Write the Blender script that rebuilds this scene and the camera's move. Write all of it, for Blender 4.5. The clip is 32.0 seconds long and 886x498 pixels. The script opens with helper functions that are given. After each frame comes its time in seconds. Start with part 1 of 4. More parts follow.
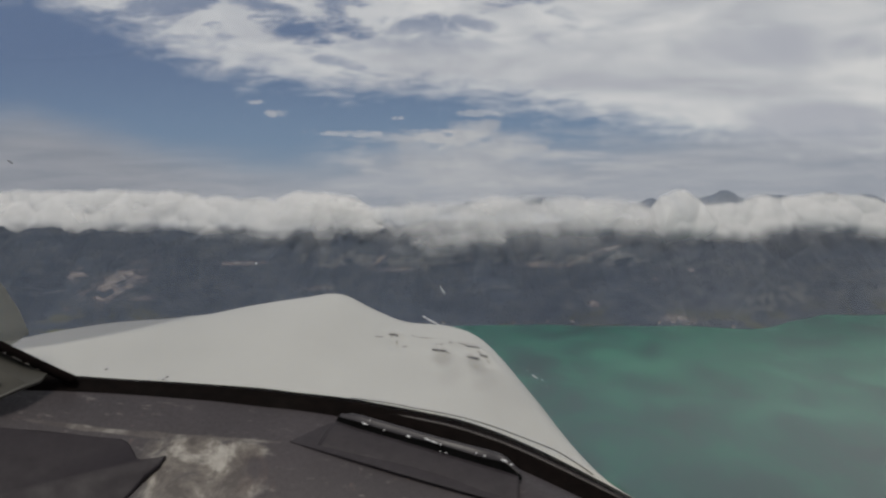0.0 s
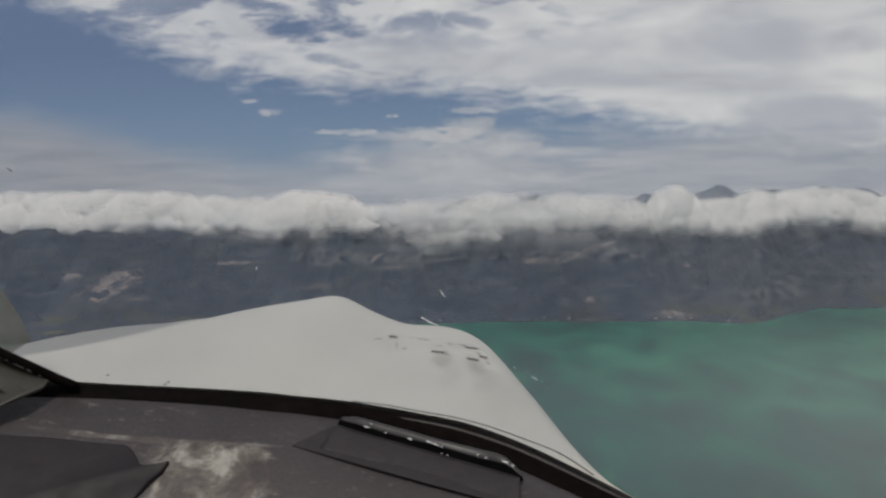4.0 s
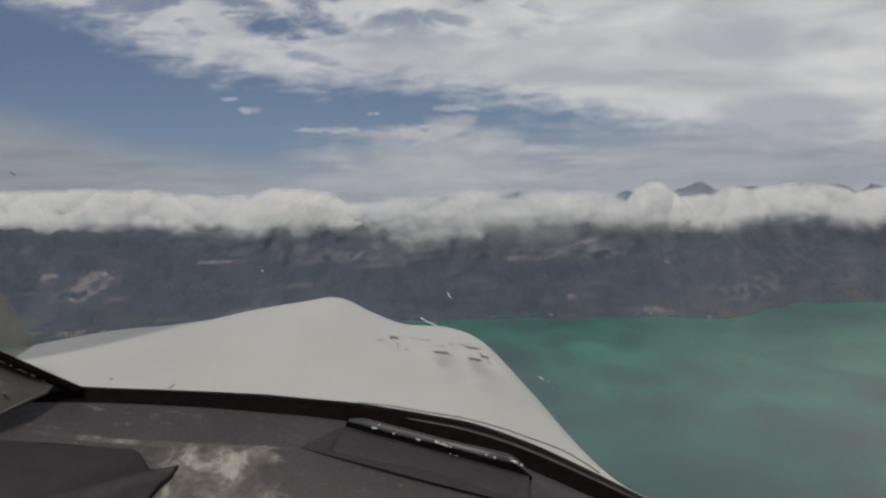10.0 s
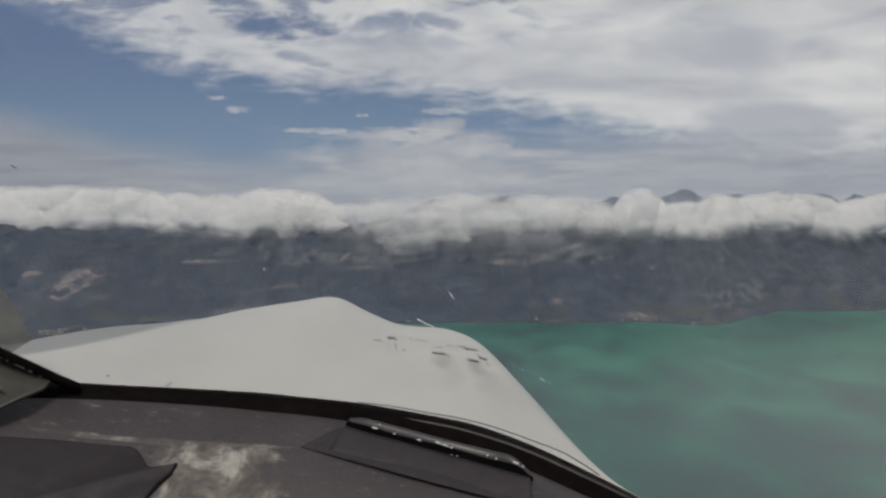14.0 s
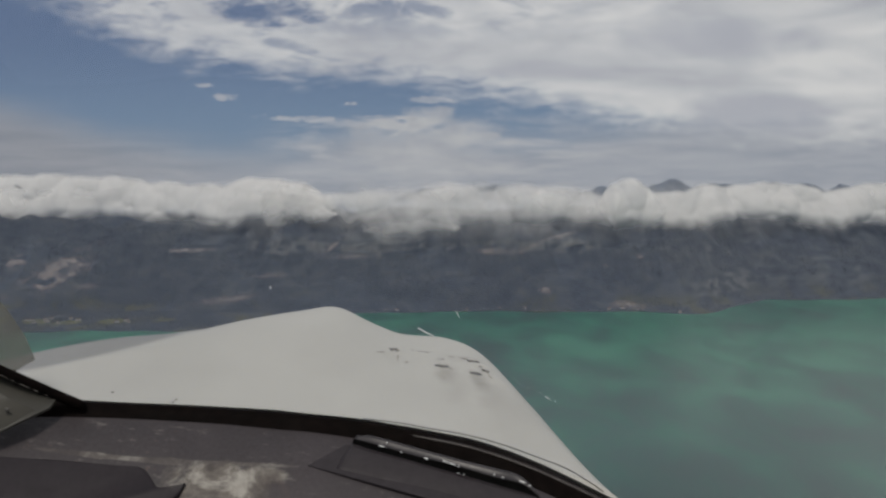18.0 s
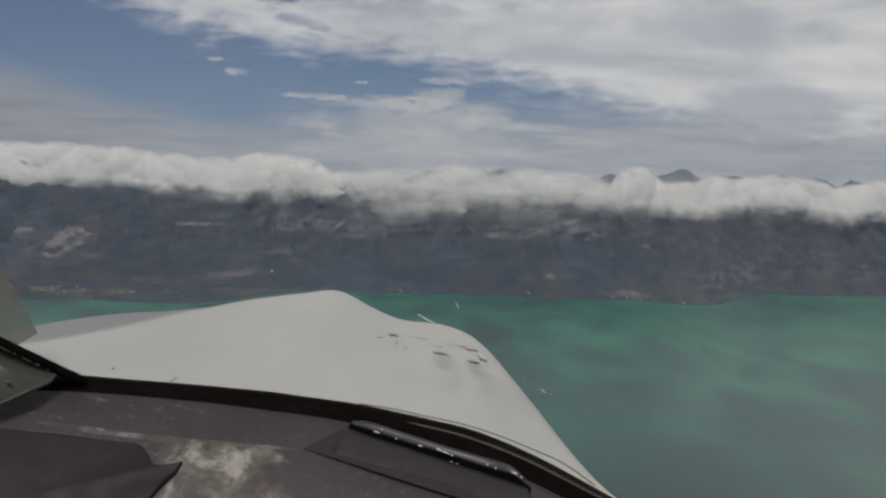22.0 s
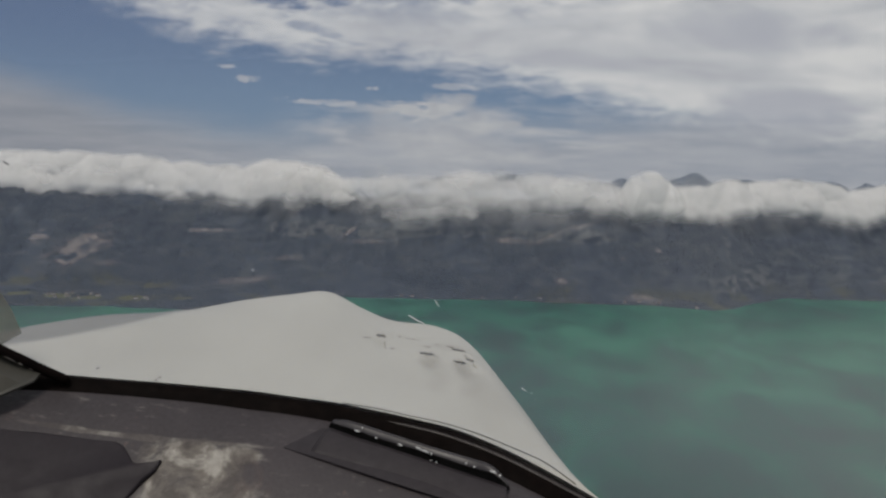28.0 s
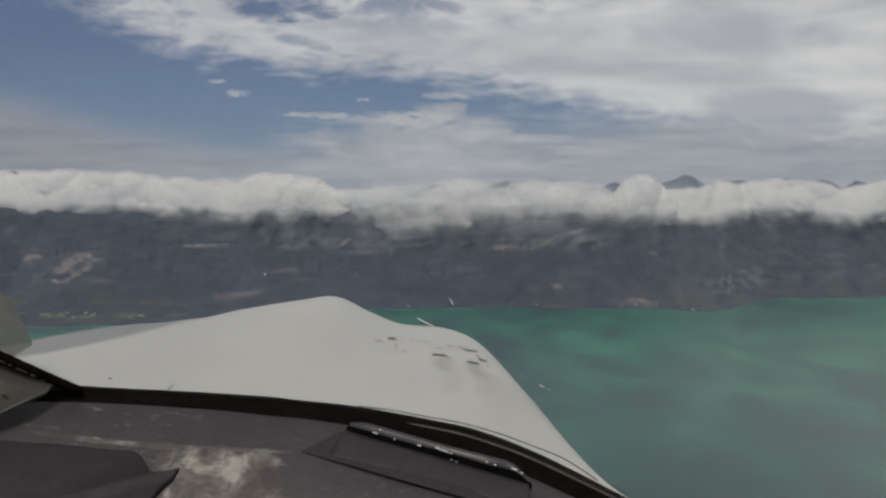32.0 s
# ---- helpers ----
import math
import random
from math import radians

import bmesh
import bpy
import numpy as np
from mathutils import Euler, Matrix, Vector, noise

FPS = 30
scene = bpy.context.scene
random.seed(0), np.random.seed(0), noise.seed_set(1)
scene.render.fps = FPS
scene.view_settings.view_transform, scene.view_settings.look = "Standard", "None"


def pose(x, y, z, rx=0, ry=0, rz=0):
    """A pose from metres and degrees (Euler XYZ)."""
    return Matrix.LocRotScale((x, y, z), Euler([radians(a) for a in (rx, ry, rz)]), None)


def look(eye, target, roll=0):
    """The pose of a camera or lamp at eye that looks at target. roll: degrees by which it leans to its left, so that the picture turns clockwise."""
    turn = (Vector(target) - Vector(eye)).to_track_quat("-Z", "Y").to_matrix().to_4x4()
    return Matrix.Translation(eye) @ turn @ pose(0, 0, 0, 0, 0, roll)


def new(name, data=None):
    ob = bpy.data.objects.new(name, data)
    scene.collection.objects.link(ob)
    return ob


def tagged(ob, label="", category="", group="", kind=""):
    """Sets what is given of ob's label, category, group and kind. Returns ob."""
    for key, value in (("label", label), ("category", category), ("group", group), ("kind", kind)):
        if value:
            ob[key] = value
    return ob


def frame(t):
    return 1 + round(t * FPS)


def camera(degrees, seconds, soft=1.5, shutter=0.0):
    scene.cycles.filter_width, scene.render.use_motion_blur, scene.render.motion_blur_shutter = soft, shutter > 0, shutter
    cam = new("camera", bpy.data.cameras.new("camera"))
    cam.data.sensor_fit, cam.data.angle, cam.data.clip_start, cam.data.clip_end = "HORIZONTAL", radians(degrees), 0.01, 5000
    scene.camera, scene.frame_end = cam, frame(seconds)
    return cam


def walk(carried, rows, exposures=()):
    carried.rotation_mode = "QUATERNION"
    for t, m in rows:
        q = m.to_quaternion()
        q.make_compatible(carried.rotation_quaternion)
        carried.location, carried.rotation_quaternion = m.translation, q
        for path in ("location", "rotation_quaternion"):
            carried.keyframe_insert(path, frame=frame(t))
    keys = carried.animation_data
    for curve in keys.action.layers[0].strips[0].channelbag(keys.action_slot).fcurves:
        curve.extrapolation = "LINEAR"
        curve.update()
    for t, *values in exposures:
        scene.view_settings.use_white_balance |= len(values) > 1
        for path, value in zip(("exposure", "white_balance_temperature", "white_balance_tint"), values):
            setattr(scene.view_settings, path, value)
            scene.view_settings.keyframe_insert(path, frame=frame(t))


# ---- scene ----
cam = camera(64, 32.0, soft=2.4)
ALT = 540.0          # eye height over the lake

walk(cam, [
    (0, pose(0.0461, 0.0120, 539.9680, 86.985, 0.317, 2.300)),
    (0.5, pose(0.0467, 0.0114, 539.9681, 87.047, 0.985, 2.279)),
    (1, pose(0.0414, 0.0095, 539.9709, 87.096, 1.515, 2.244)),
    (1.5, pose(0.0369, 0.0076, 539.9760, 87.095, 1.740, 2.140)),
    (2, pose(0.0352, 0.0065, 539.9780, 86.889, 1.189, 1.902)),
    (2.5, pose(0.0384, 0.0098, 539.9748, 86.871, 1.552, 1.834)),
    (3, pose(0.0452, 0.0058, 539.9782, 86.801, 1.568, 1.890)),
    (3.5, pose(0.0440, 0.0063, 539.9759, 86.785, 0.806, 1.959)),
    (5.5, pose(0.0344, 0.0068, 539.9763, 86.823, 1.337, 1.731)),
    (6, pose(0.0309, 0.0069, 539.9776, 86.845, 1.430, 1.709)),
    (6.5, pose(0.0246, 0.0020, 539.9810, 86.781, 1.114, 1.492)),
    (7, pose(0.0226, 0.0028, 539.9818, 86.670, 0.788, 1.314)),
    (7.5, pose(0.0217, 0.0029, 539.9812, 86.646, 0.784, 1.126)),
    (8, pose(0.0218, 0.0014, 539.9808, 86.557, 0.626, 0.999)),
    (8.5, pose(0.0179, 0.0007, 539.9816, 86.610, 1.123, 0.890)),
    (9, pose(0.0132, -0.0004, 539.9847, 86.568, 1.256, 0.827)),
    (9.5, pose(0.0100, -0.0025, 539.9832, 86.523, 1.011, 0.678)),
    (10, pose(0.0107, -0.0014, 539.9823, 86.584, 1.114, 0.478)),
    (10.5, pose(0.0090, -0.0002, 539.9845, 86.603, 1.272, 0.364)),
    (11, pose(0.0056, -0.0014, 539.9863, 86.511, 1.327, 0.472)),
    (11.5, pose(-0.0077, -0.0072, 539.9850, 86.479, 0.280, 0.256)),
    (12, pose(-0.0097, -0.0078, 539.9814, 86.581, -0.486, -0.188)),
    (12.5, pose(-0.0054, -0.0004, 539.9785, 86.714, -0.204, -0.503)),
    (13, pose(-0.0046, -0.0010, 539.9787, 86.755, 0.308, -0.497)),
    (13.5, pose(-0.0093, -0.0026, 539.9802, 86.837, 0.349, -0.519)),
    (14, pose(-0.0112, -0.0018, 539.9794, 86.810, 0.160, -0.546)),
    (14.5, pose(-0.0136, -0.0006, 539.9837, 86.806, -0.211, -0.657)),
    (16.5, pose(-0.0311, -0.0072, 539.9944, 86.251, 0.206, -1.438)),
    (17, pose(-0.0249, 0.0005, 539.9955, 86.200, -0.100, -1.640)),
    (17.5, pose(-0.0268, 0.0007, 539.9988, 86.106, 0.100, -1.442)),
    (18, pose(-0.0343, -0.0032, 540.0194, 85.922, 0.055, -1.453)),
    (18.5, pose(-0.0405, -0.0077, 540.0239, 85.330, -0.545, -1.563)),
    (19, pose(-0.0415, -0.0062, 540.0270, 84.983, -0.271, -1.856)),
    (19.5, pose(-0.0359, -0.0020, 540.0321, 84.664, -0.534, -1.857)),
    (20, pose(-0.0229, -0.0008, 540.0271, 84.469, -0.094, -1.647)),
    (20.5, pose(-0.0139, 0.0009, 540.0261, 84.447, -0.102, -1.171)),
    (21, pose(-0.0149, 0.0001, 540.0305, 84.448, -1.056, -0.824)),
    (21.5, pose(-0.0206, -0.0034, 540.0249, 84.444, -1.706, -0.608)),
    (22, pose(-0.0287, -0.0047, 540.0297, 84.489, -1.962, -0.812)),
    (22.5, pose(-0.0213, -0.0045, 540.0240, 84.458, -0.925, -0.941)),
    (23, pose(-0.0271, 0.0015, 540.0359, 84.444, 0.445, -0.861)),
    (23.5, pose(-0.0386, -0.0015, 540.0375, 84.186, 0.301, -0.963)),
    (24, pose(-0.0331, -0.0017, 540.0320, 84.177, -0.036, -1.199)),
    (24.5, pose(-0.0090, -0.0002, 540.0325, 84.182, 0.395, -1.231)),
    (25, pose(0.0153, 0.0026, 540.0292, 84.225, 0.464, -0.462)),
    (25.5, pose(0.0151, -0.0004, 540.0312, 84.383, -0.153, 0.313)),
    (27.5, pose(0.0069, 0.0001, 540.0185, 84.814, -1.736, -0.188)),
    (28, pose(0.0131, -0.0051, 540.0219, 84.890, -1.645, 0.063)),
    (28.5, pose(0.0029, -0.0015, 540.0090, 85.087, 0.382, 0.594)),
    (29, pose(-0.0164, -0.0062, 540.0137, 85.122, 0.422, 0.560)),
    (29.5, pose(-0.0187, -0.0064, 540.0120, 85.150, 0.015, 0.036)),
    (30, pose(-0.0081, -0.0015, 540.0064, 85.414, 0.122, -0.451)),
    (30.5, pose(-0.0056, -0.0002, 540.0069, 85.572, 0.252, -0.472)),
    (31, pose(-0.0109, -0.0025, 540.0068, 85.619, 0.362, -0.265)),
    (31.5, pose(-0.0125, -0.0025, 540.0077, 85.581, 0.350, -0.236)),
    (32, pose(-0.0110, -0.0022, 540.0075, 85.609, -0.059, -0.485)),
], exposures=((0, 0.0), (9, 0.0), (13, 0.06), (15, 0.04), (17, -0.02), (24, -0.06), (32, -0.05)))


# ---- world and sun ----
SUN_DIR = Vector((-0.14, -0.44, 0.87)).normalized()      # towards the sun


class Nodes:
    """Shortcuts for building node trees."""

    def __init__(self, tree):
        self.tree = tree
        tree.nodes.clear()

    def add(self, kind, inputs=None, **settings):
        node = self.tree.nodes.new(kind)
        for key, value in settings.items():
            setattr(node, key, value)
        for key, value in (inputs or {}).items():
            self.put(node, key, value)
        return node

    def put(self, node, key, value):
        if isinstance(value, bpy.types.NodeSocket):
            self.tree.links.new(value, node.inputs[key])
        elif isinstance(value, bpy.types.Node):
            self.tree.links.new(value.outputs[0], node.inputs[key])
        else:
            node.inputs[key].default_value = value

    def math(self, operation, a, b=0.0, c=0.0, clamp=False):
        return self.add("ShaderNodeMath", {0: a, 1: b, 2: c}, operation=operation, use_clamp=clamp)

    def noise(self, vector, scale, detail=4.0, rough=0.55, distortion=0.0):
        return self.add("ShaderNodeTexNoise", {"Vector": vector, "Scale": scale, "Detail": detail, "Roughness": rough, "Distortion": distortion})

    def ramp(self, fac, stops, mode="LINEAR"):
        node = self.add("ShaderNodeValToRGB", {0: fac})
        node.color_ramp.interpolation = mode
        el = node.color_ramp.elements
        while len(el) < len(stops):
            el.new(0.5)
        for e, (p, col) in zip(el, stops):
            e.position, e.color = p, (*col, 1.0) if isinstance(col, tuple) else (col, col, col, 1.0)
        return node

    def smooth(self, x, low, high):
        return self.add("ShaderNodeMapRange", {"Value": x, "From Min": low, "From Max": high}, interpolation_type="SMOOTHSTEP")

    def mix(self, fac, a, b, mode="MIX"):
        return self.add("ShaderNodeMixRGB", {0: fac, 1: a, 2: b}, blend_type=mode)


def sky():
    world = bpy.data.worlds.new("sky")
    scene.world = world
    world.use_nodes = True
    n = Nodes(world.node_tree)
    air = n.add("ShaderNodeTexSky", sky_type="NISHITA", sun_disc=False, sun_elevation=math.asin(SUN_DIR.z),
                sun_rotation=math.atan2(SUN_DIR.x, SUN_DIR.y), altitude=1200.0, dust_density=1.6)
    way = n.add("ShaderNodeTexCoord").outputs["Generated"]
    xyz = n.add("ShaderNodeSeparateXYZ", {0: way})
    ahead = n.math("MAXIMUM", n.math("ABSOLUTE", xyz.outputs[1]), 0.12)
    u = n.math("DIVIDE", xyz.outputs[0], ahead)
    v = n.math("DIVIDE", xyz.outputs[2], ahead)
    along = n.math("MULTIPLY_ADD", u, 0.7, 0.5, clamp=True)
    flat = n.add("ShaderNodeCombineXYZ", {0: u, 1: n.math("MULTIPLY", v, 1.25), 2: 0.0})

    def streaks(turn, squeeze, shift, scale, detail, rough, swirl):
        way = n.add("ShaderNodeMapping", {"Vector": flat, "Rotation": (0, 0, radians(turn)), "Scale": (1.0, squeeze, 1.0), "Location": (*shift, 0)})
        return n.noise(way, scale, detail, rough, swirl)

    def patch(pu, pv, ru, rv, ragged, amount, tilt=0.0):
        """A ragged oval of the sky: 1 in its middle, 0 outside."""
        du = n.math("SUBTRACT", u, pu)
        dv = n.math("DIVIDE", n.math("SUBTRACT", n.math("SUBTRACT", v, pv), n.math("MULTIPLY", du, tilt)), rv)
        du = n.math("DIVIDE", du, ru)
        r = n.math("ADD", n.math("MULTIPLY", du, du), n.math("MULTIPLY", dv, dv))
        return n.smooth(n.math("ADD", r, n.math("MULTIPLY", n.math("SUBTRACT", ragged, 0.5), amount)), 1.5, -0.1)

    torn = streaks(8, 2.6, (0.5, 0.9), 34.0, 6.0, 0.62, 0.4)
    # lower edge of the high cloud deck, as rise over run along the horizon
    edge = n.ramp(along, [(0.06, 0.315), (0.13, 0.262), (0.203, 0.219), (0.256, 0.192), (0.31, 0.176), (0.364, 0.163), (0.42, 0.168), (0.452, 0.166), (0.485, 0.158), (0.506, 0.150),
                          (0.557, 0.138), (0.612, 0.122), (0.668, 0.106), (0.75, 0.09), (0.96, 0.07)])
    big = streaks(17, 2.6, (0.0, 0.0), 4.6, 8.0, 0.58, 0.25)
    fine = streaks(17, 2.4, (0.2, 0.1), 17.0, 7.0, 0.62, 0.35)
    rag = n.math("ADD", n.math("MULTIPLY", n.math("SUBTRACT", big, 0.5), 0.055), n.math("MULTIPLY", n.math("SUBTRACT", fine, 0.5), 0.095))
    above = n.math("ADD", n.math("SUBTRACT", v, edge), rag)
    deck = n.smooth(above, -0.016, 0.044)
    # blue holes high in the deck
    holes = streaks(19, 2.2, (0.7, 0.35), 8.0, 7.0, 0.6, 0.3)
    place = n.math("MULTIPLY", n.smooth(v, 0.205, 0.275), n.smooth(u, 0.30, 0.02))
    hole = n.math("MULTIPLY", n.math("MULTIPLY", n.smooth(holes, 0.46, 0.60), place), 0.75)
    for pu, pv, ru, rv, most in ((-0.245, 0.256, 0.060, 0.020, 0.95), (-0.180, 0.258, 0.045, 0.014, 0.9), (-0.195, 0.214, 0.045, 0.010, 0.55), (0.00, 0.262, 0.040, 0.010, 0.6), (-0.30, 0.292, 0.06, 0.012, 0.8)):
        hole = n.math("MAXIMUM", hole, n.math("MULTIPLY", patch(pu, pv, ru, rv, n.math("ADD", n.math("MULTIPLY", fine, 0.5), n.math("MULTIPLY", torn, 0.5)), 5.0, -0.22), most))
    deck = n.math("MULTIPLY", deck, n.math("SUBTRACT", 1.0, hole), clamp=True)
    # thin wisps under the deck
    wisp = streaks(5, 3.6, (0.31, 0.4), 8.0, 7.0, 0.6, 0.35)
    belt = n.math("MULTIPLY", n.smooth(v, 0.018, 0.05), n.smooth(v, 0.125, 0.085))
    side = n.math("MULTIPLY", n.smooth(u, -0.26, -0.10), n.smooth(u, 0.42, 0.06))
    wisps = n.math("MULTIPLY", n.math("MULTIPLY", n.smooth(wisp, 0.44, 0.66), belt), side)
    for pu, pv, ru, rv, most in ((-0.165, 0.110, 0.060, 0.0045, 0.8), (-0.030, 0.104, 0.055, 0.014, 0.95), (-0.10, 0.103, 0.05, 0.006, 0.5), (0.045, 0.086, 0.07, 0.010, 0.7), (0.01, 0.137, 0.035, 0.005, 0.6)):
        wisps = n.math("MAXIMUM", wisps, n.math("MULTIPLY", patch(pu, pv, ru, rv, torn, 7.0, -0.05), most))
    # pale cumulus mass reaching up under the deck
    bulbs = n.noise(flat, 22.0, 5.0, 0.55, 0.3)
    mass = 0.0
    for pu, pv, ru, rv, most in ((-0.060, 0.100, 0.050, 0.016, 0.7), (-0.005, 0.108, 0.045, 0.019, 0.95), (0.02, 0.118, 0.025, 0.010, 0.8), (-0.02, 0.075, 0.085, 0.030, 0.6), (0.045, 0.090, 0.060, 0.018, 0.7), (0.03, 0.045, 0.10, 0.025, 0.5)):
        mass = n.math("MAXIMUM", mass, n.math("MULTIPLY", patch(pu, pv, ru, rv, n.math("ADD", n.math("MULTIPLY", bulbs, 0.6), n.math("MULTIPLY", torn, 0.4)), 6.0, 0.10), most))
    # small loose puffs
    puffs = 0.0
    bits = n.noise(flat, 60.0, 4.0)
    for pu, pv, ru, rv in ((-0.276, 0.140, 0.015, 0.0055), (-0.306, 0.156, 0.013, 0.0035), (-0.102, 0.131, 0.010, 0.003)):
        puffs = n.math("MAXIMUM", puffs, patch(pu, pv, ru, rv, bits, 4.5))
    # hazy layer over the horizon
    haze_edge = n.ramp(along, [(0.06, 0.135), (0.094, 0.121), (0.2, 0.080), (0.31, 0.058), (0.37, 0.062), (0.43, 0.092), (0.5, 0.094), (0.56, 0.082), (0.62, 0.080), (0.68, 0.095), (0.75, 0.11), (1.0, 0.13)])
    haze = n.smooth(n.math("ADD", n.math("SUBTRACT", haze_edge, v), n.math("MULTIPLY", n.math("SUBTRACT", wisp, 0.5), 0.035)), -0.040, 0.035)
    shade = streaks(-3, 2.6, (1.3, 0.2), 4.4, 7.0, 0.58, 0.4)
    white = n.ramp(n.math("ADD", n.math("MULTIPLY", shade, 0.8), n.math("MULTIPLY", big, 0.2)), [(0.36, (4.35, 4.40, 4.62)), (0.48, (5.42, 5.44, 5.50)), (0.62, (6.85, 6.76, 6.55))])
    for pu, pv, ru, rv, most in ((0.43, 0.222, 0.15, 0.030, 0.85), (0.46, 0.112, 0.14, 0.034, 0.9), (0.62, 0.17, 0.12, 0.02, 0.5), (0.17, 0.175, 0.10, 0.014, 0.4)):
        white = n.mix(n.math("MULTIPLY", patch(pu, pv, ru, rv, shade, 4.0, -0.03), most), white, (4.25, 4.32, 4.66, 1))
    grey = n.ramp(streaks(2, 6.0, (0.1, 0.7), 7.0, 6.0, 0.6, 0.3), [(0.34, (3.06, 3.24, 3.60)), (0.66, (3.98, 4.08, 4.32))])
    grey = n.mix(n.smooth(u, -0.15, -0.55), grey, n.mix(1.0, grey, (0.80, 0.79, 0.79, 1), "MULTIPLY"))
    blue = n.mix(n.smooth(v, 0.08, 0.25), (1.20, 1.78, 2.72, 1.0), (0.74, 1.10, 2.02, 1.0))
    blue = n.mix(0.85, air, blue)
    col = n.mix(n.math("MULTIPLY", haze, 0.96), blue, grey)
    col = n.mix(n.math("MULTIPLY", wisps, 0.8), col, (5.0, 4.95, 4.95, 1))
    lump = n.smooth(n.math("ADD", n.math("MULTIPLY", bulbs, 0.7), n.math("MULTIPLY", torn, 0.3)), 0.40, 0.58)
    col = n.mix(n.math("MULTIPLY", mass, 0.9), col, n.mix(lump, (3.75, 3.82, 4.0, 1), (4.95, 4.92, 4.90, 1)))
    col = n.mix(n.math("MULTIPLY", puffs, 0.7), col, (4.6, 4.6, 4.7, 1))
    col = n.mix(n.math("MULTIPLY", deck, 0.96), col, white)
    back = n.add("ShaderNodeBackground", {"Color": col, "Strength": 0.1})
    n.add("ShaderNodeOutputWorld", {"Surface": back})


sky()
sun = new("sun", bpy.data.lights.new("sun", "SUN"))
sun.data.energy, sun.data.angle, sun.data.color = 1.85, radians(16.0), (1.0, 0.94, 0.85)
sun.matrix_world = look(SUN_DIR * 100 + Vector((0, 0, ALT)), (0, 0, ALT))


# ---- materials ----
def material(name):
    m = bpy.data.materials.new(name)
    m.use_nodes = True
    return m, Nodes(m.node_tree)


def finish(n, color, rough=0.6, metal=0.0, bump=None, strength=0.3, distance=0.01, specular=0.5):
    b = n.add("ShaderNodeBsdfPrincipled", {"Base Color": color, "Roughness": rough, "Metallic": metal, "Specular IOR Level": specular})
    if bump is not None:
        n.put(b, "Normal", n.add("ShaderNodeBump", {"Height": bump, "Strength": strength, "Distance": distance}))
    n.add("ShaderNodeOutputMaterial", {"Surface": b})
    return b


def object_coords(n):
    return n.add("ShaderNodeTexCoord").outputs["Object"]


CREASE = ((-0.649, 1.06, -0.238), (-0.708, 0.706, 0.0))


def mat_paint(name="white_cowl_paint", tone=1.0):
    m, n = material(name)
    p = object_coords(n)
    dirt = n.noise(p, 2.6, 6, 0.6)
    fine = n.noise(p, 60, 4, 0.6)
    col = n.ramp(dirt, [(0.3, (0.372, 0.364, 0.331)), (0.7, (0.450, 0.441, 0.407))])
    col = n.mix(n.smooth(fine, 0.62, 0.8), col, (0.45, 0.44, 0.40, 1))
    # brown smudges painting the soft shadow below the louvres, and grime on the flank
    for cx, cy, w, h, most in ((-0.001, 1.136, 40, 26, 0.60), (0.055, 1.122, 40, 26, 0.55), (0.016, 1.074, 34, 16, 0.25), (0.067, 1.084, 30, 14, 0.30), (0.036, 1.203, 16, 40, 0.25), (0.094, 1.050, 20, 9, 0.20)):
        q = n.add("ShaderNodeMapping", {"Vector": n.add("ShaderNodeVectorMath", {0: p, 1: (cx, cy, 0.0)}, operation="SUBTRACT"), "Rotation": (0, 0, radians(-14)), "Scale": (w, h, 0.0)})
        r = n.math("ADD", n.add("ShaderNodeVectorMath", {0: q}, operation="LENGTH").outputs["Value"], n.math("MULTIPLY", n.math("SUBTRACT", n.noise(p, 22, 5, 0.6), 0.5), 1.1))
        col = n.mix(n.math("MULTIPLY", n.smooth(r, 1.1, 0.1), most), col, (0.25, 0.235, 0.205, 1))
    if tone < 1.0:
        # shade on the cheek painted grey, with a soft border along the crease
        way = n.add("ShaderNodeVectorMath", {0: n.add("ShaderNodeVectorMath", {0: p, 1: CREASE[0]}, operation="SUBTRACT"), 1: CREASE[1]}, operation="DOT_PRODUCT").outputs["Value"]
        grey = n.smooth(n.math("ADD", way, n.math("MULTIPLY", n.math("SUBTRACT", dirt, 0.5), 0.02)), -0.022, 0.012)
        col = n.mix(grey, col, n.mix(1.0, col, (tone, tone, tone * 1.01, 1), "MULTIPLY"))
    finish(n, col, n.ramp(dirt, [(0.3, 0.38), (0.8, 0.55)]), bump=n.noise(p, 7, 3, 0.5), strength=0.25, distance=0.004, specular=0.35)
    return m


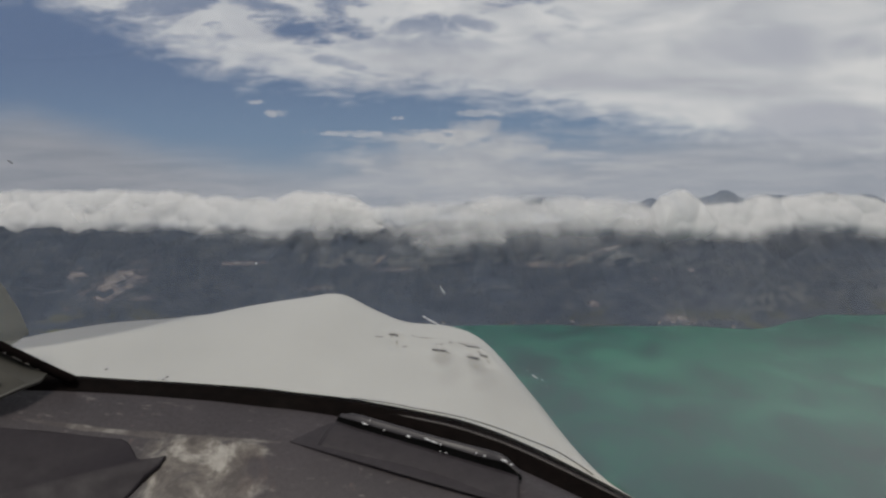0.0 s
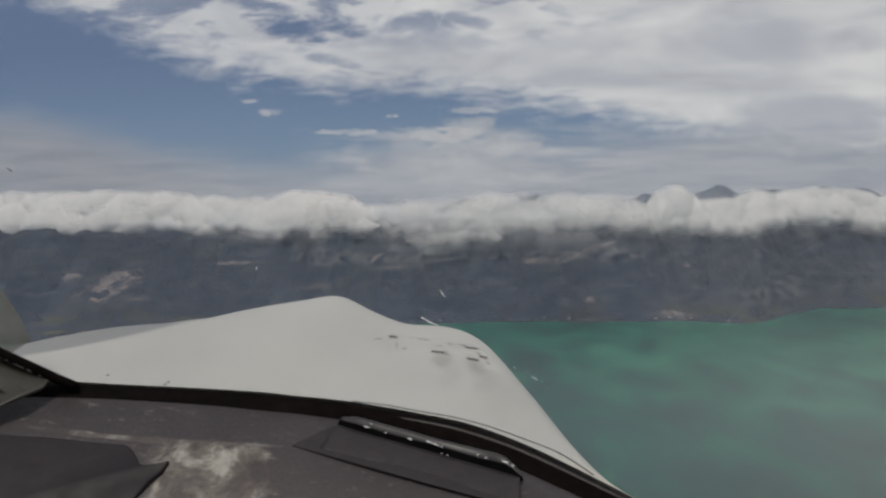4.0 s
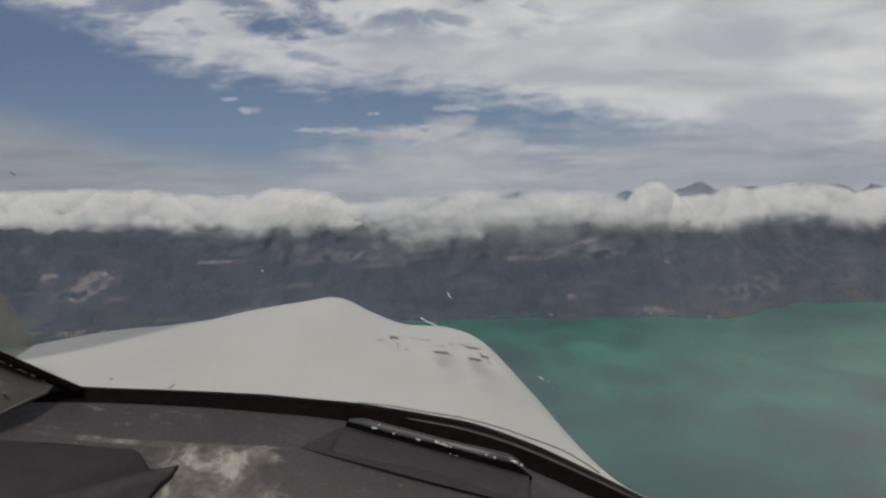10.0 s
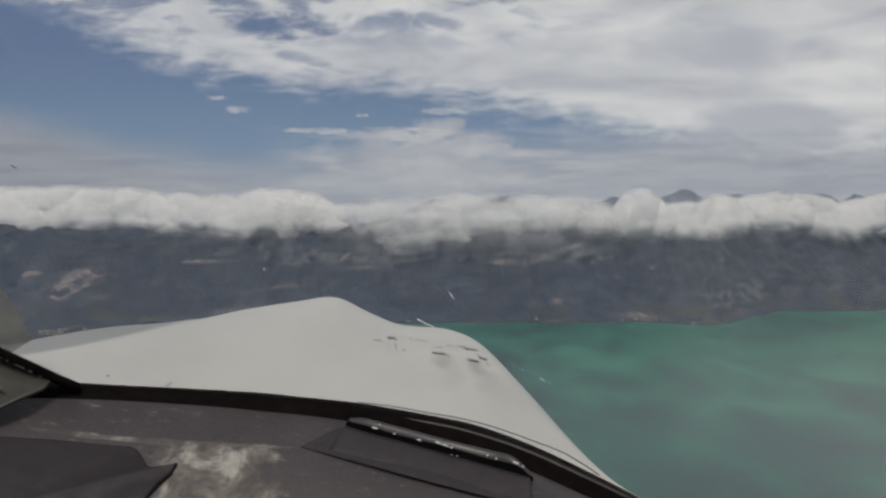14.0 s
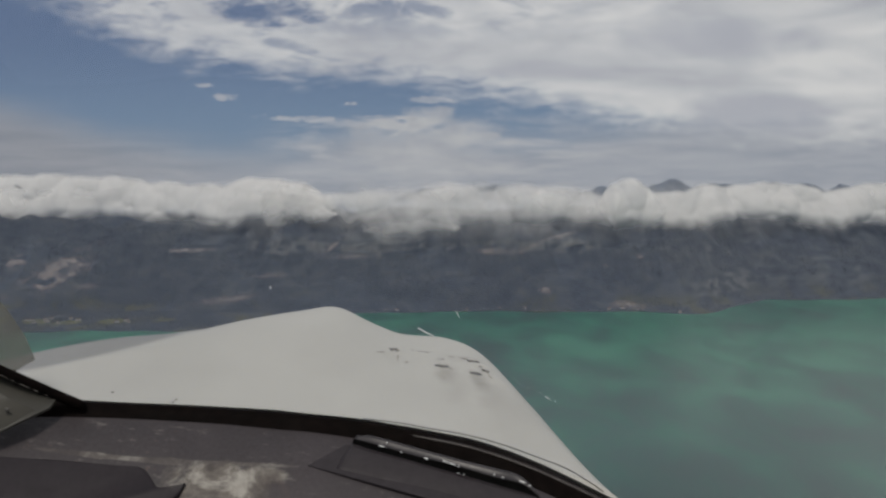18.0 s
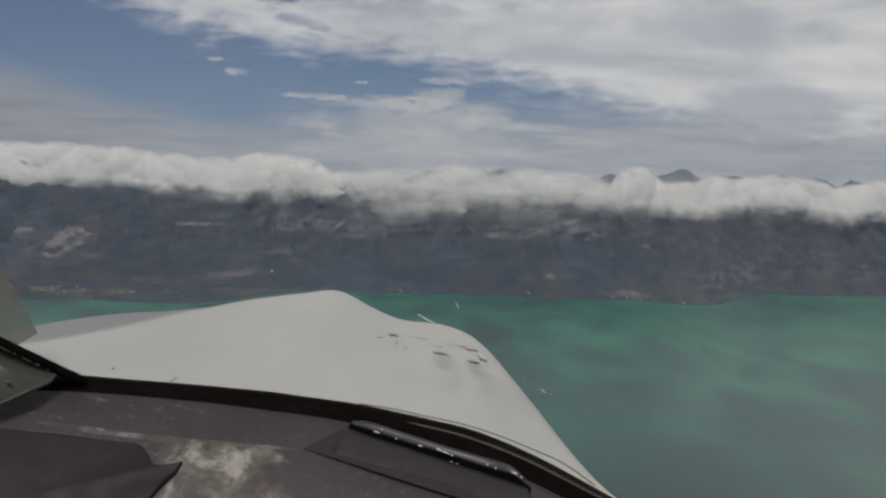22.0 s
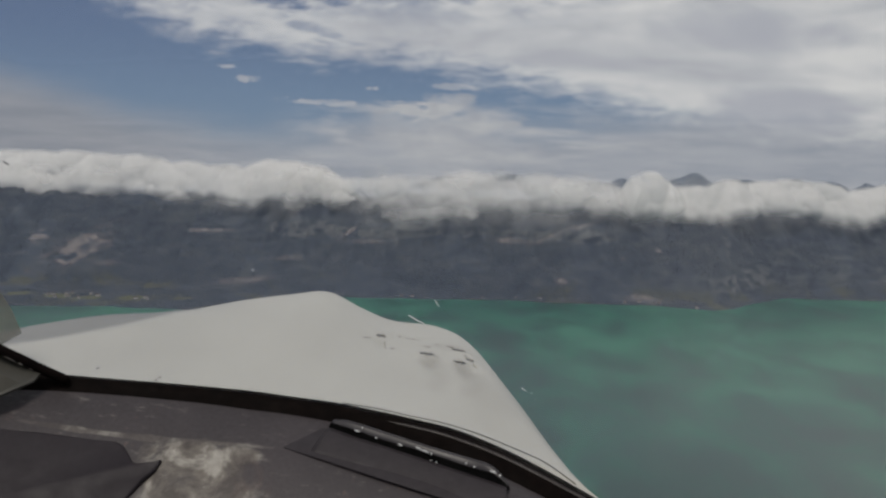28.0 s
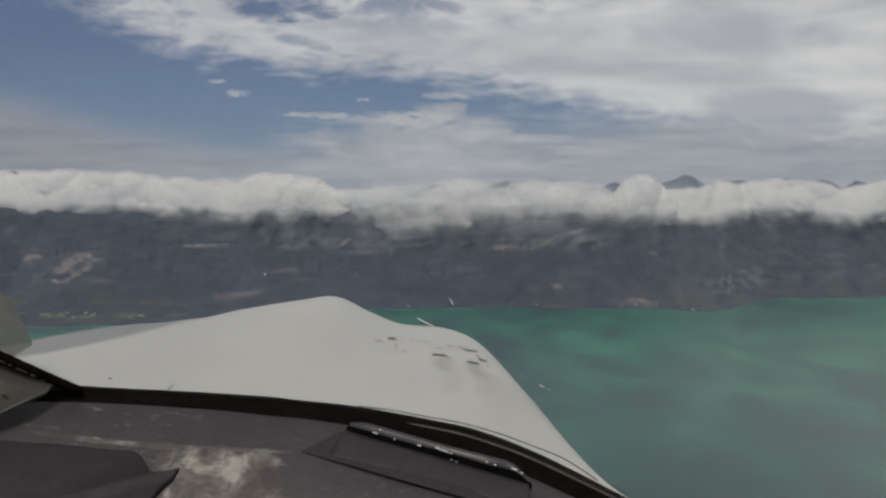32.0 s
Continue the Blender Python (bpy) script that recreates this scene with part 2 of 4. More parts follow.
def mat_dash():
    m, n = material("scuffed_dash_vinyl")
    p = object_coords(n)
    fine = n.noise(p, 170, 5, 0.65)
    big = n.noise(p, 7, 6, 0.62, 0.6)
    col = n.ramp(big, [(0.25, (0.0205, 0.0158, 0.0178)), (0.75, (0.0375, 0.0298, 0.0325))])
    # chalky worn patch with a ragged outline, and a streak beside it
    worn = 0.0
    speck = n.noise(p, 26, 6, 0.6, 0.4)
    ragged = n.math("MULTIPLY", n.math("SUBTRACT", n.noise(p, 11, 7, 0.6, 0.7), 0.5), 2.0)
    # third entry paints in the glare at the defroster's end
    for cx, cy, turn, w, h, most in ((-0.288, 0.846, -14, 13.0, 22.0, 1.0), (-0.37, 0.884, -4, 5.0, 190.0, 0.5), (0.114, 0.785, 75, 26.0, 110.0, 0.45), (-0.27, 0.820, 60, 12.0, 26.0, 0.8), (-0.245, 0.868, -30, 22.0, 60.0, 0.9)):
        q = n.add("ShaderNodeMapping", {"Vector": n.add("ShaderNodeVectorMath", {0: p, 1: (cx, cy, 0.0)}, operation="SUBTRACT"), "Rotation": (0, 0, radians(turn)), "Scale": (w, h, 0.0)})
        far = n.math("ADD", n.add("ShaderNodeVectorMath", {0: q}, operation="LENGTH").outputs["Value"], ragged)
        worn = n.math("MAXIMUM", worn, n.math("MULTIPLY", n.smooth(far, 1.0, 0.62), most))
    worn = n.math("MULTIPLY", worn, n.smooth(speck, 0.22, 0.50))
    tone = n.ramp(n.noise(p, 20, 8, 0.68, 0.4), [(0.38, (0.050, 0.040, 0.034)), (0.50, (0.135, 0.118, 0.100)), (0.62, (0.36, 0.34, 0.30))])
    col = n.mix(n.math("MULTIPLY", worn, 0.85), col, tone)
    scratch = n.noise(n.add("ShaderNodeMapping", {"Vector": p, "Rotation": (0, 0, 0.6), "Scale": (1, 3.0, 1)}), 34, 6, 0.72, 0.2)
    col = n.mix(n.math("MULTIPLY", n.smooth(scratch, 0.57, 0.74), 0.5), col, (0.24, 0.22, 0.20, 1))
    rust = n.math("MULTIPLY", n.smooth(n.noise(p, 9, 5, 0.6, 0.5), 0.58, 0.72), 0.35)
    col = n.mix(rust, col, (0.075, 0.045, 0.036, 1))
    specks = n.math("MULTIPLY", n.smooth(n.noise(p, 75, 3, 0.6), 0.66, 0.72), n.smooth(n.noise(p, 5, 2), 0.50, 0.60))
    col = n.mix(n.math("MULTIPLY", specks, 0.35), col, (0.11, 0.068, 0.055, 1))
    finish(n, col, n.ramp(fine, [(0.3, 0.45), (0.7, 0.68)]), bump=fine, strength=0.25, distance=0.002)
    return m


def mat_plain(name, a, b, rough, scale=40.0, bump=0.15, metal=0.0, depth=0.002, gloss=0.5):
    m, n = material(name)
    p = object_coords(n)
    g = n.noise(p, scale, 5, 0.6)
    finish(n, n.ramp(g, [(0.3, a), (0.7, b)]), n.ramp(n.noise(p, scale * 0.3, 4), [(0.3, rough - 0.08), (0.7, rough + 0.08)]), metal, bump=g, strength=bump, distance=depth, specular=gloss)
    return m


def mat_pane():
    m, n = material("dusty_hazed_canopy_plexiglass")
    p = object_coords(n)
    xyz = n.add("ShaderNodeSeparateXYZ", {0: p})
    clear = n.add("ShaderNodeBsdfTransparent", {"Color": (0.98, 0.985, 0.985, 1)})
    shine = n.add("ShaderNodeBsdfGlossy", {"Color": (1, 1, 1, 1), "Roughness": 0.04})
    # dust and painted haze: even, with a thicker smeared patch low on one side
    smear = n.math("MULTIPLY", n.smooth(xyz.outputs[0], 0.16, 0.42), n.smooth(xyz.outputs[2], 0.10, -0.22))
    cloudy = n.noise(p, 3.0, 5, 0.6, 0.8)
    # blue tint imitates haze over the far slopes
    dust_haze = n.add("ShaderNodeBsdfTranslucent", {"Color": n.mix(smear, (0.66, 0.77, 1.0, 1), (0.82, 0.83, 0.82, 1))})
    film = n.math("ADD", n.math("MULTIPLY_ADD", cloudy, 0.05, 0.090), n.math("MULTIPLY", n.math("MULTIPLY", smear, cloudy), 0.28))
    body = n.add("ShaderNodeMixShader", {0: film, 1: clear, 2: dust_haze})
    n.add("ShaderNodeOutputMaterial", {"Surface": n.add("ShaderNodeMixShader", {0: 0.012, 1: body, 2: shine})})
    return m


def mat_reflection():
    m, n = material("corner_reflection")
    # dull see-through tone standing in for a window reflection
    g = n.noise(object_coords(n), 30, 5, 0.6)
    clear = n.add("ShaderNodeBsdfTransparent")
    dull = n.add("ShaderNodeBsdfDiffuse", {"Color": n.ramp(g, [(0.3, (0.20, 0.20, 0.17)), (0.7, (0.30, 0.30, 0.26))])})
    n.add("ShaderNodeOutputMaterial", {"Surface": n.add("ShaderNodeMixShader", {0: 0.5, 1: clear, 2: dull})})
    return m


# bare landslide scars and pale cliffs: middle, one over half the width and height, slant in degrees
SLIDES = ((-1859, 3612, 169, 0.0056, 0.0134, 25),
          (-2126, 3724, 209, 0.0211, 0.0281, 0),
          (-1756, 3632, 201, 0.0157, 0.0432, 10),
          (-1677, 3548, 107, 0.0177, 0.0707, 5),
          (-1238, 3744, 269, 0.0073, 0.0838, 0),
          (-504, 3772, 276, 0.0128, 0.0832, 38),
          (-403, 3716, 237, 0.0089, 0.0844, 0),
          (-981, 3492, 44, 0.0078, 0.0513, 8),
          (-795, 3660, 146, 0.0137, 0.0857, 0),
          (584, 3752, 293, 0.0084, 0.1045, 24),
          (727, 3748, 343, 0.0098, 0.1046, 14),
          (1114, 3648, 240, 0.0688, 0.0688, 0),
          (930, 3608, 194, 0.0695, 0.0869, 0),
          (371, 3800, 256, 0.0083, 0.0660, 0),
          (996, 3448, 16, 0.0101, 0.0728, 0),
          (597, 3496, 83, 0.0359, 0.0718, 0))

# olive fields on the flat shore: middle, half width and depth
FIELDS = ((-1700, 3120, 85, 80), (-1560, 3090, 70, 60), (-1370, 3110, 65, 75), (-1880, 3150, 70, 60), (-1150, 3130, 50, 40))


def mat_land():
    m, n = material("hazy_forested_slopes")
    p = object_coords(n)
    geo = n.add("ShaderNodeNewGeometry")
    up = n.add("ShaderNodeSeparateXYZ", {0: geo.outputs["Normal"]}).outputs[2]
    xyz = n.add("ShaderNodeSeparateXYZ", {0: p})
    big = n.noise(p, 0.0042, 7, 0.58, 0.6)
    mid = n.noise(n.add("ShaderNodeMapping", {"Vector": p, "Scale": (1.0, 1.0, 2.2)}), 0.013, 4, 0.52, 0.4)
    fine = n.noise(p, 0.06, 5, 0.6)
    # blue tint puts the haze of distance into the forest colour
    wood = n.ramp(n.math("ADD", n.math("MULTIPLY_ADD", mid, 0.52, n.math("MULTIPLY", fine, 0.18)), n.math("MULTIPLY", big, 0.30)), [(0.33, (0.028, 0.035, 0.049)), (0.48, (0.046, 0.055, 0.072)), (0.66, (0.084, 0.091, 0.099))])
    meadow = n.ramp(fine, [(0.3, (0.048, 0.050, 0.033)), (0.7, (0.098, 0.094, 0.058))])
    rock = n.ramp(n.noise(n.add("ShaderNodeMapping", {"Vector": p, "Scale": (1, 1, 0.25)}), 0.09, 6, 0.7), [(0.32, (0.07, 0.075, 0.082)), (0.7, (0.17, 0.17, 0.172))])
    low = n.smooth(xyz.outputs[2], 95.0, 15.0)
    open_land = n.math("MULTIPLY", n.smooth(big, 0.50, 0.62), n.math("ADD", n.math("MULTIPLY", low, 0.65), 0.06))
    col = n.mix(open_land, wood, meadow)
    crop = n.ramp(n.noise(p, 0.03, 4, 0.6), [(0.35, (0.060, 0.063, 0.040)), (0.65, (0.132, 0.132, 0.068))])
    for cx, cy, w, d in FIELDS:
        q = n.add("ShaderNodeVectorMath", {0: n.add("ShaderNodeVectorMath", {0: p, 1: (cx, cy, 0.0)}, operation="SUBTRACT"), 1: (1 / w, 1 / d, 0.0)}, operation="MULTIPLY")
        r = n.math("ADD", n.add("ShaderNodeVectorMath", {0: q}, operation="LENGTH").outputs["Value"], n.math("MULTIPLY", n.math("SUBTRACT", mid, 0.5), 1.6))
        col = n.mix(n.math("MULTIPLY", n.smooth(r, 1.15, 0.75), 0.8), col, crop)
    tan = n.ramp(fine, [(0.3, (0.115, 0.098, 0.095)), (0.7, (0.30, 0.262, 0.250))])
    bare = n.math("MULTIPLY", n.smooth(up, 0.60, 0.38), n.smooth(mid, 0.38, 0.58))
    col = n.mix(bare, col, rock)
    # landslide scars of bare tan rock, in slanting streaks
    streak = n.noise(n.add("ShaderNodeMapping", {"Vector": p, "Rotation": (0, radians(-32), 0), "Scale": (0.6, 0.35, 1.7)}), 0.016, 4, 0.55, 0.5)
    streak = n.smooth(streak, 0.44, 0.60)
    for cx, cy, cz, w, h, slant in SLIDES:
        q = n.add("ShaderNodeMapping", {"Vector": n.add("ShaderNodeVectorMath", {0: p, 1: (cx, cy, cz)}, operation="SUBTRACT"), "Rotation": (0, radians(slant), 0)})
        q = n.add("ShaderNodeVectorMath", {0: q, 1: (w, 0.0006, h)}, operation="MULTIPLY")
        r = n.math("ADD", n.add("ShaderNodeVectorMath", {0: q}, operation="LENGTH").outputs["Value"], n.math("MULTIPLY", n.math("SUBTRACT", mid, 0.5), 2.4))
        col = n.mix(n.math("MULTIPLY", n.math("MULTIPLY", n.smooth(r, 1.5, 0.2), n.math("MAXIMUM", streak, 0.4 if h > 0.04 else 0.0)), 0.85), col, tan)
    finish(n, col, 0.95, bump=n.math("ADD", mid, fine), strength=0.28, distance=10.0, specular=0.1)
    return m


def mat_tree():
    m, n = material("hazy_dark_woodland")
    p = object_coords(n)
    isle = n.add("ShaderNodeNewGeometry").outputs["Random Per Island"]
    # crowns carry the same painted-in blue haze
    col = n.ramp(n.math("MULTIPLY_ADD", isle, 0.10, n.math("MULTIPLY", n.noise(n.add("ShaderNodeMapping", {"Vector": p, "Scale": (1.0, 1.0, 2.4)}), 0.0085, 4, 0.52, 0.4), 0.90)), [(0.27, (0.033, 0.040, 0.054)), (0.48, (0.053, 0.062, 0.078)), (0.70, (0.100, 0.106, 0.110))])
    finish(n, col, 0.95, specular=0.1)
    return m


def mat_lake():
    m, n = material("turquoise_glacial_water")
    p = object_coords(n)
    flow = n.add("ShaderNodeMapping", {"Vector": p, "Rotation": (0, 0, radians(-4)), "Scale": (1.0, 0.62, 1.0)})
    # mottled tones paint cloud light and cloud shadow onto the water
    big = n.noise(flow, 0.0013, 5, 0.55, 0.3)
    mid = n.noise(flow, 0.0050, 6, 0.58, 0.6)
    # paler towards the far shore
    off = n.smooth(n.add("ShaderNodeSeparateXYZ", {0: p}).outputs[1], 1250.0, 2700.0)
    pale_spots = 0.0
    for cx, cy, w, h, most in ((700, 2250, 420, 620, 0.060), (860, 1750, 260, 460, 0.055), (1500, 2500, 500, 500, 0.02)):
        q = n.add("ShaderNodeVectorMath", {0: n.add("ShaderNodeVectorMath", {0: p, 1: (cx, cy, 0)}, operation="SUBTRACT"), 1: (1 / w, 1 / h, 0)}, operation="MULTIPLY")
        r = n.add("ShaderNodeVectorMath", {0: q}, operation="LENGTH").outputs["Value"]
        pale_spots = n.math("ADD", pale_spots, n.math("MULTIPLY", n.smooth(r, 1.5, 0.0), most))
    mixed = n.math("ADD", n.math("MULTIPLY", big, 0.38), n.math("ADD", n.math("MULTIPLY", mid, 0.53), n.math("ADD", pale_spots, n.math("MULTIPLY", off, 0.075))))
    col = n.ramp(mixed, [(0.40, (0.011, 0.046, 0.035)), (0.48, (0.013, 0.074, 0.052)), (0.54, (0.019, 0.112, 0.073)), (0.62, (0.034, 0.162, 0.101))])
    ripple = n.noise(n.add("ShaderNodeMapping", {"Vector": p, "Scale": (1, 2.0, 1)}), 0.5, 4, 0.6)
    finish(n, col, 0.32, bump=ripple, strength=0.12, distance=0.4, specular=0.28)
    return m


def mat_cloud(name, cover, gaps, foot, crown):
    """Skin of a cloud bank. cover: how thick it is, gaps: by how much that varies; foot and crown: the shares of its height over which it thins out."""
    m, n = material(name)
    p = object_coords(n)
    rise = n.add("ShaderNodeSeparateXYZ", {0: n.add("ShaderNodeTexCoord").outputs["UV"]}).outputs[1]
    white = (0.82, 0.81, 0.795, 1)
    body = n.add("ShaderNodeMixShader", {0: 0.36, 1: n.add("ShaderNodeBsdfDiffuse", {"Color": white}), 2: n.add("ShaderNodeBsdfTranslucent", {"Color": white})})
    big = n.noise(p, 0.0034, 2, 0.45, 0.3)
    mid = n.noise(p, 0.010, 2, 0.45, 0.2)
    wave = n.math("ADD", n.math("MULTIPLY", n.math("SUBTRACT", big, 0.5), 1.0), n.math("MULTIPLY", n.math("SUBTRACT", mid, 0.5), 0.6))
    low = n.smooth(n.math("ADD", rise, n.math("MULTIPLY", wave, 0.42)), 0.0, foot)
    high = n.smooth(n.math("ADD", n.math("SUBTRACT", 1.0, rise), n.math("MULTIPLY", wave, 0.10)), 0.0, crown)
    thick = n.math("MULTIPLY_ADD", wave, gaps, cover, clamp=True)
    alpha = n.math("MULTIPLY", n.math("MULTIPLY", low, high), thick, clamp=True)
    n.add("ShaderNodeOutputMaterial", {"Surface": n.add("ShaderNodeMixShader", {0: alpha, 1: n.add("ShaderNodeBsdfTransparent"), 2: body})})
    return m


PAINT, SHADED_PAINT = mat_paint(), mat_paint("shaded_cheek_paint", 0.52)
DASH, PANE, REFLECTION = mat_dash(), mat_pane(), mat_reflection()
RUBBER = mat_plain("black_rubber_seal", (0.0024, 0.0018, 0.0017), (0.0062, 0.0042, 0.0037), 0.6, 60, gloss=0.02)
BLACK = mat_plain("black_painted_metal", (0.0185, 0.0150, 0.0172), (0.029, 0.0240, 0.0270), 0.6, 90, gloss=0.3)
LIPPED = mat_plain("worn_black_lip", (0.018, 0.015, 0.017), (0.028, 0.024, 0.026), 0.38, 60, gloss=0.45)
ROLL = mat_plain("brown_black_seal_sheen", (0.012, 0.0085, 0.0075), (0.022, 0.0155, 0.0135), 0.42, 90, gloss=0.35)
SLOT = mat_plain("dark_slot", (0.0025, 0.0025, 0.0025), (0.005, 0.005, 0.005), 0.9, gloss=0.0)
CARD = mat_plain("dark_purple_vinyl", (0.0098, 0.0068, 0.0094), (0.0142, 0.0100, 0.0136), 0.6, 120, gloss=0.3)
BEIGE = mat_plain("grey_beige_trim", (0.033, 0.0315, 0.026), (0.052, 0.049, 0.041), 0.55, 24)
CHIP = mat_plain("bare_chipped_paint", (0.55, 0.55, 0.54), (0.8, 0.8, 0.8), 0.4, 200)
SCUFF = mat_plain("scuffed_grey_edge", (0.075, 0.062, 0.056), (0.20, 0.185, 0.175), 0.5, 200)
BUG = mat_plain("dried_insect_smear", (0.55, 0.58, 0.57), (0.75, 0.77, 0.76), 0.7, 300)
GRIME = mat_plain("dark_smear", (0.16, 0.17, 0.19), (0.24, 0.25, 0.27), 0.8, 300)
GAP = mat_plain("dark_panel_gap", (0.05, 0.045, 0.04), (0.10, 0.095, 0.085), 0.7, 80)
LOUVRE_DARK = mat_plain("louvre_dark", (0.075, 0.068, 0.058), (0.15, 0.138, 0.12), 0.8, 150, gloss=0.1)
FADED = mat_plain("faded_brown_line", (0.19, 0.172, 0.145), (0.30, 0.28, 0.245), 0.7, 120)
HULL = mat_plain("grey_cabin_lining", (0.10, 0.10, 0.095), (0.15, 0.145, 0.14), 0.8, 20)
LAND, WOOD, LAKE = mat_land(), mat_tree(), mat_lake()
CLOUD = mat_cloud("dense_cumulus", 1.10, 0.7, 0.42, 0.13)
CLOUD_PUFF = mat_cloud("cumulus_puff", 0.95, 0.9, 0.55, 0.12)
CLOUD_SCRAP = mat_cloud("cloud_scrap", 0.36, 1.2, 0.70, 0.45)
CLOUD_THIN = mat_cloud("thin_cumulus", 0.80, 0.8, 0.62, 0.22)
CLOUD_VEIL = mat_cloud("cumulus_veil", 0.16, 0.9, 0.80, 0.35)
CLOUD_MIST = mat_cloud("grey_mist", 0.09, 0.8, 0.80, 0.80)
WALLS = mat_plain("pale_house_plaster", (0.26, 0.25, 0.23), (0.36, 0.34, 0.32), 0.8, 0.5)
TILES = mat_plain("brown_roof_tiles", (0.08, 0.06, 0.055), (0.12, 0.09, 0.08), 0.8, 0.6)
# rock colour made bluer and paler to paint in distance haze
PEAK = mat_plain("hazy_distant_snowy_rock", (0.075, 0.092, 0.122), (0.16, 0.185, 0.225), 0.9, 0.02, 0.4, depth=8.0)


# ---- mesh helpers ----
def mesh_of(name, verts, faces, mat, smooth=True):
    me = bpy.data.meshes.new(name)
    me.from_pydata([tuple(v) for v in verts], [], [tuple(int(i) for i in f) for f in faces])
    me.materials.append(mat)
    if smooth:
        me.polygons.foreach_set("use_smooth", [True] * len(me.polygons))
    me.update()
    return me


def fast_mesh(name, verts, faces, mat, smooth=True):
    """A mesh from number arrays; all faces have as many corners."""
    verts, faces = np.asarray(verts, dtype=np.float32), np.asarray(faces, dtype=np.int32)
    me = bpy.data.meshes.new(name)
    me.vertices.add(len(verts))
    me.vertices.foreach_set("co", verts.ravel())
    k = faces.shape[1]
    me.loops.add(faces.size)
    me.loops.foreach_set("vertex_index", faces.ravel())
    me.polygons.add(len(faces))
    me.polygons.foreach_set("loop_start", np.arange(0, faces.size, k, dtype=np.int32))
    me.polygons.foreach_set("use_smooth", np.full(len(faces), smooth))
    me.materials.append(mat)
    me.update(calc_edges=True)
    me.validate()
    return me


def piece(name, me, parent=None, label=""):
    ob = new(name, me)
    ob.parent = parent
    return tagged(ob, label)


def part(name, bm, mat, parent, label="", smooth=True):
    me = bpy.data.meshes.new(name)
    bmesh.ops.recalc_face_normals(bm, faces=bm.faces)
    bm.to_mesh(me)
    bm.free()
    me.materials.append(mat)
    me.polygons.foreach_set("use_smooth", [smooth] * len(me.polygons))
    return piece(name, me, parent, label)


def grid_faces(rows, cols):
    i = np.arange(rows * cols).reshape(rows, cols)
    return np.stack([i[:-1, :-1], i[:-1, 1:], i[1:, 1:], i[1:, :-1]], -1).reshape(-1, 4)


def spline(points, count):
    """A smooth curve through control points, sampled evenly."""
    p = np.array(points, dtype=float)
    p = np.vstack([2 * p[0] - p[1], p, 2 * p[-1] - p[-2]])
    s = np.linspace(0, len(points) - 1, count)
    i = np.minimum(s.astype(int), len(points) - 2)
    f = (s - i)[:, None]
    a, b, c, d = p[i], p[i + 1], p[i + 2], p[i + 3]
    return 0.5 * (2 * b + (c - a) * f + (2 * a - 5 * b + 4 * c - d) * f ** 2 + (3 * b - a - 3 * c + d) * f ** 3)


def slab(outline, thick, bevel=0.002):
    """A plate with a rounded edge: outline in space, counted round, thickened upwards."""
    bm = bmesh.new()
    f = bm.faces.new([bm.verts.new(p) for p in outline])
    f.normal_update()
    if f.normal.z < 0:
        f.normal_flip()
    up = bmesh.ops.extrude_face_region(bm, geom=[f])["geom"]
    for v in (g for g in up if isinstance(g, bmesh.types.BMVert)):
        v.co.z += thick
    top = [g for g in up if isinstance(g, bmesh.types.BMFace)]
    edges = [e for t in top for e in t.edges]
    if bevel:
        bmesh.ops.bevel(bm, geom=edges, offset=bevel, segments=2, affect="EDGES", profile=0.6)
    return bm


def tube(path, radius, flat=1.0, sides=8):
    """A closed strip along a path; flat squeezes it upright."""
    path = [Vector(p) for p in path]
    bm = bmesh.new()
    rings = []
    for i, p in enumerate(path):
        t = (path[min(i + 1, len(path) - 1)] - path[max(i - 1, 0)]).normalized()
        s = t.cross(Vector((0, 0, 1))).normalized()
        w = s.cross(t)
        rings.append([bm.verts.new(p + s * radius * math.cos(a) + w * radius * flat * math.sin(a)) for a in (2 * math.pi * k / sides for k in range(sides))])
    for a, b in zip(rings, rings[1:]):
        for k in range(sides):
            bm.faces.new((a[k], a[(k + 1) % sides], b[(k + 1) % sides], b[k]))
    bm.faces.new(rings[0])
    bm.faces.new(rings[-1])
    return bm


def blob(centre, size, seed, rough=0.35, level=2):
    """A small uneven lump."""
    bm = bmesh.new()
    bmesh.ops.create_icosphere(bm, subdivisions=level, radius=1.0)
    for v in bm.verts:
        k = 1 + rough * noise.noise(v.co * 2.2 + Vector((seed * 3.1, seed, 0)))
        v.co = Vector(centre) + Vector((v.co.x * size[0], v.co.y * size[1], v.co.z * size[2])) * k
    return bm


# ---- value noise for the terrain ----
def hashed(i, j, seed):
    h = (i.astype(np.int64) * 374761393 + j.astype(np.int64) * 668265263 + seed * 1442695041) & 0xFFFFFFFF
    h = ((h ^ (h >> 13)) * 1274126177) & 0xFFFFFFFF
    return ((h ^ (h >> 16)) & 0xFFFF) / 65535.0


def value_noise(x, y, seed):
    i, j = np.floor(x), np.floor(y)
    f, g = x - i, y - j
    f, g = f * f * f * (f * (f * 6 - 15) + 10), g * g * g * (g * (g * 6 - 15) + 10)
    a, b = hashed(i, j, seed), hashed(i + 1, j, seed)
    c, d = hashed(i, j + 1, seed), hashed(i + 1, j + 1, seed)
    return (a + (b - a) * f) * (1 - g) + (c + (d - c) * f) * g


def fbm(x, y, seed, octaves=5, gain=0.5):
    total, amp, size = 0.0, 1.0, 0.0
    for k in range(octaves):
        total = total + amp * value_noise(x * 2 ** k + 17.3 * k, y * 2 ** k - 9.1 * k, seed + k)
        size += amp
        amp *= gain
    return total / size - 0.5


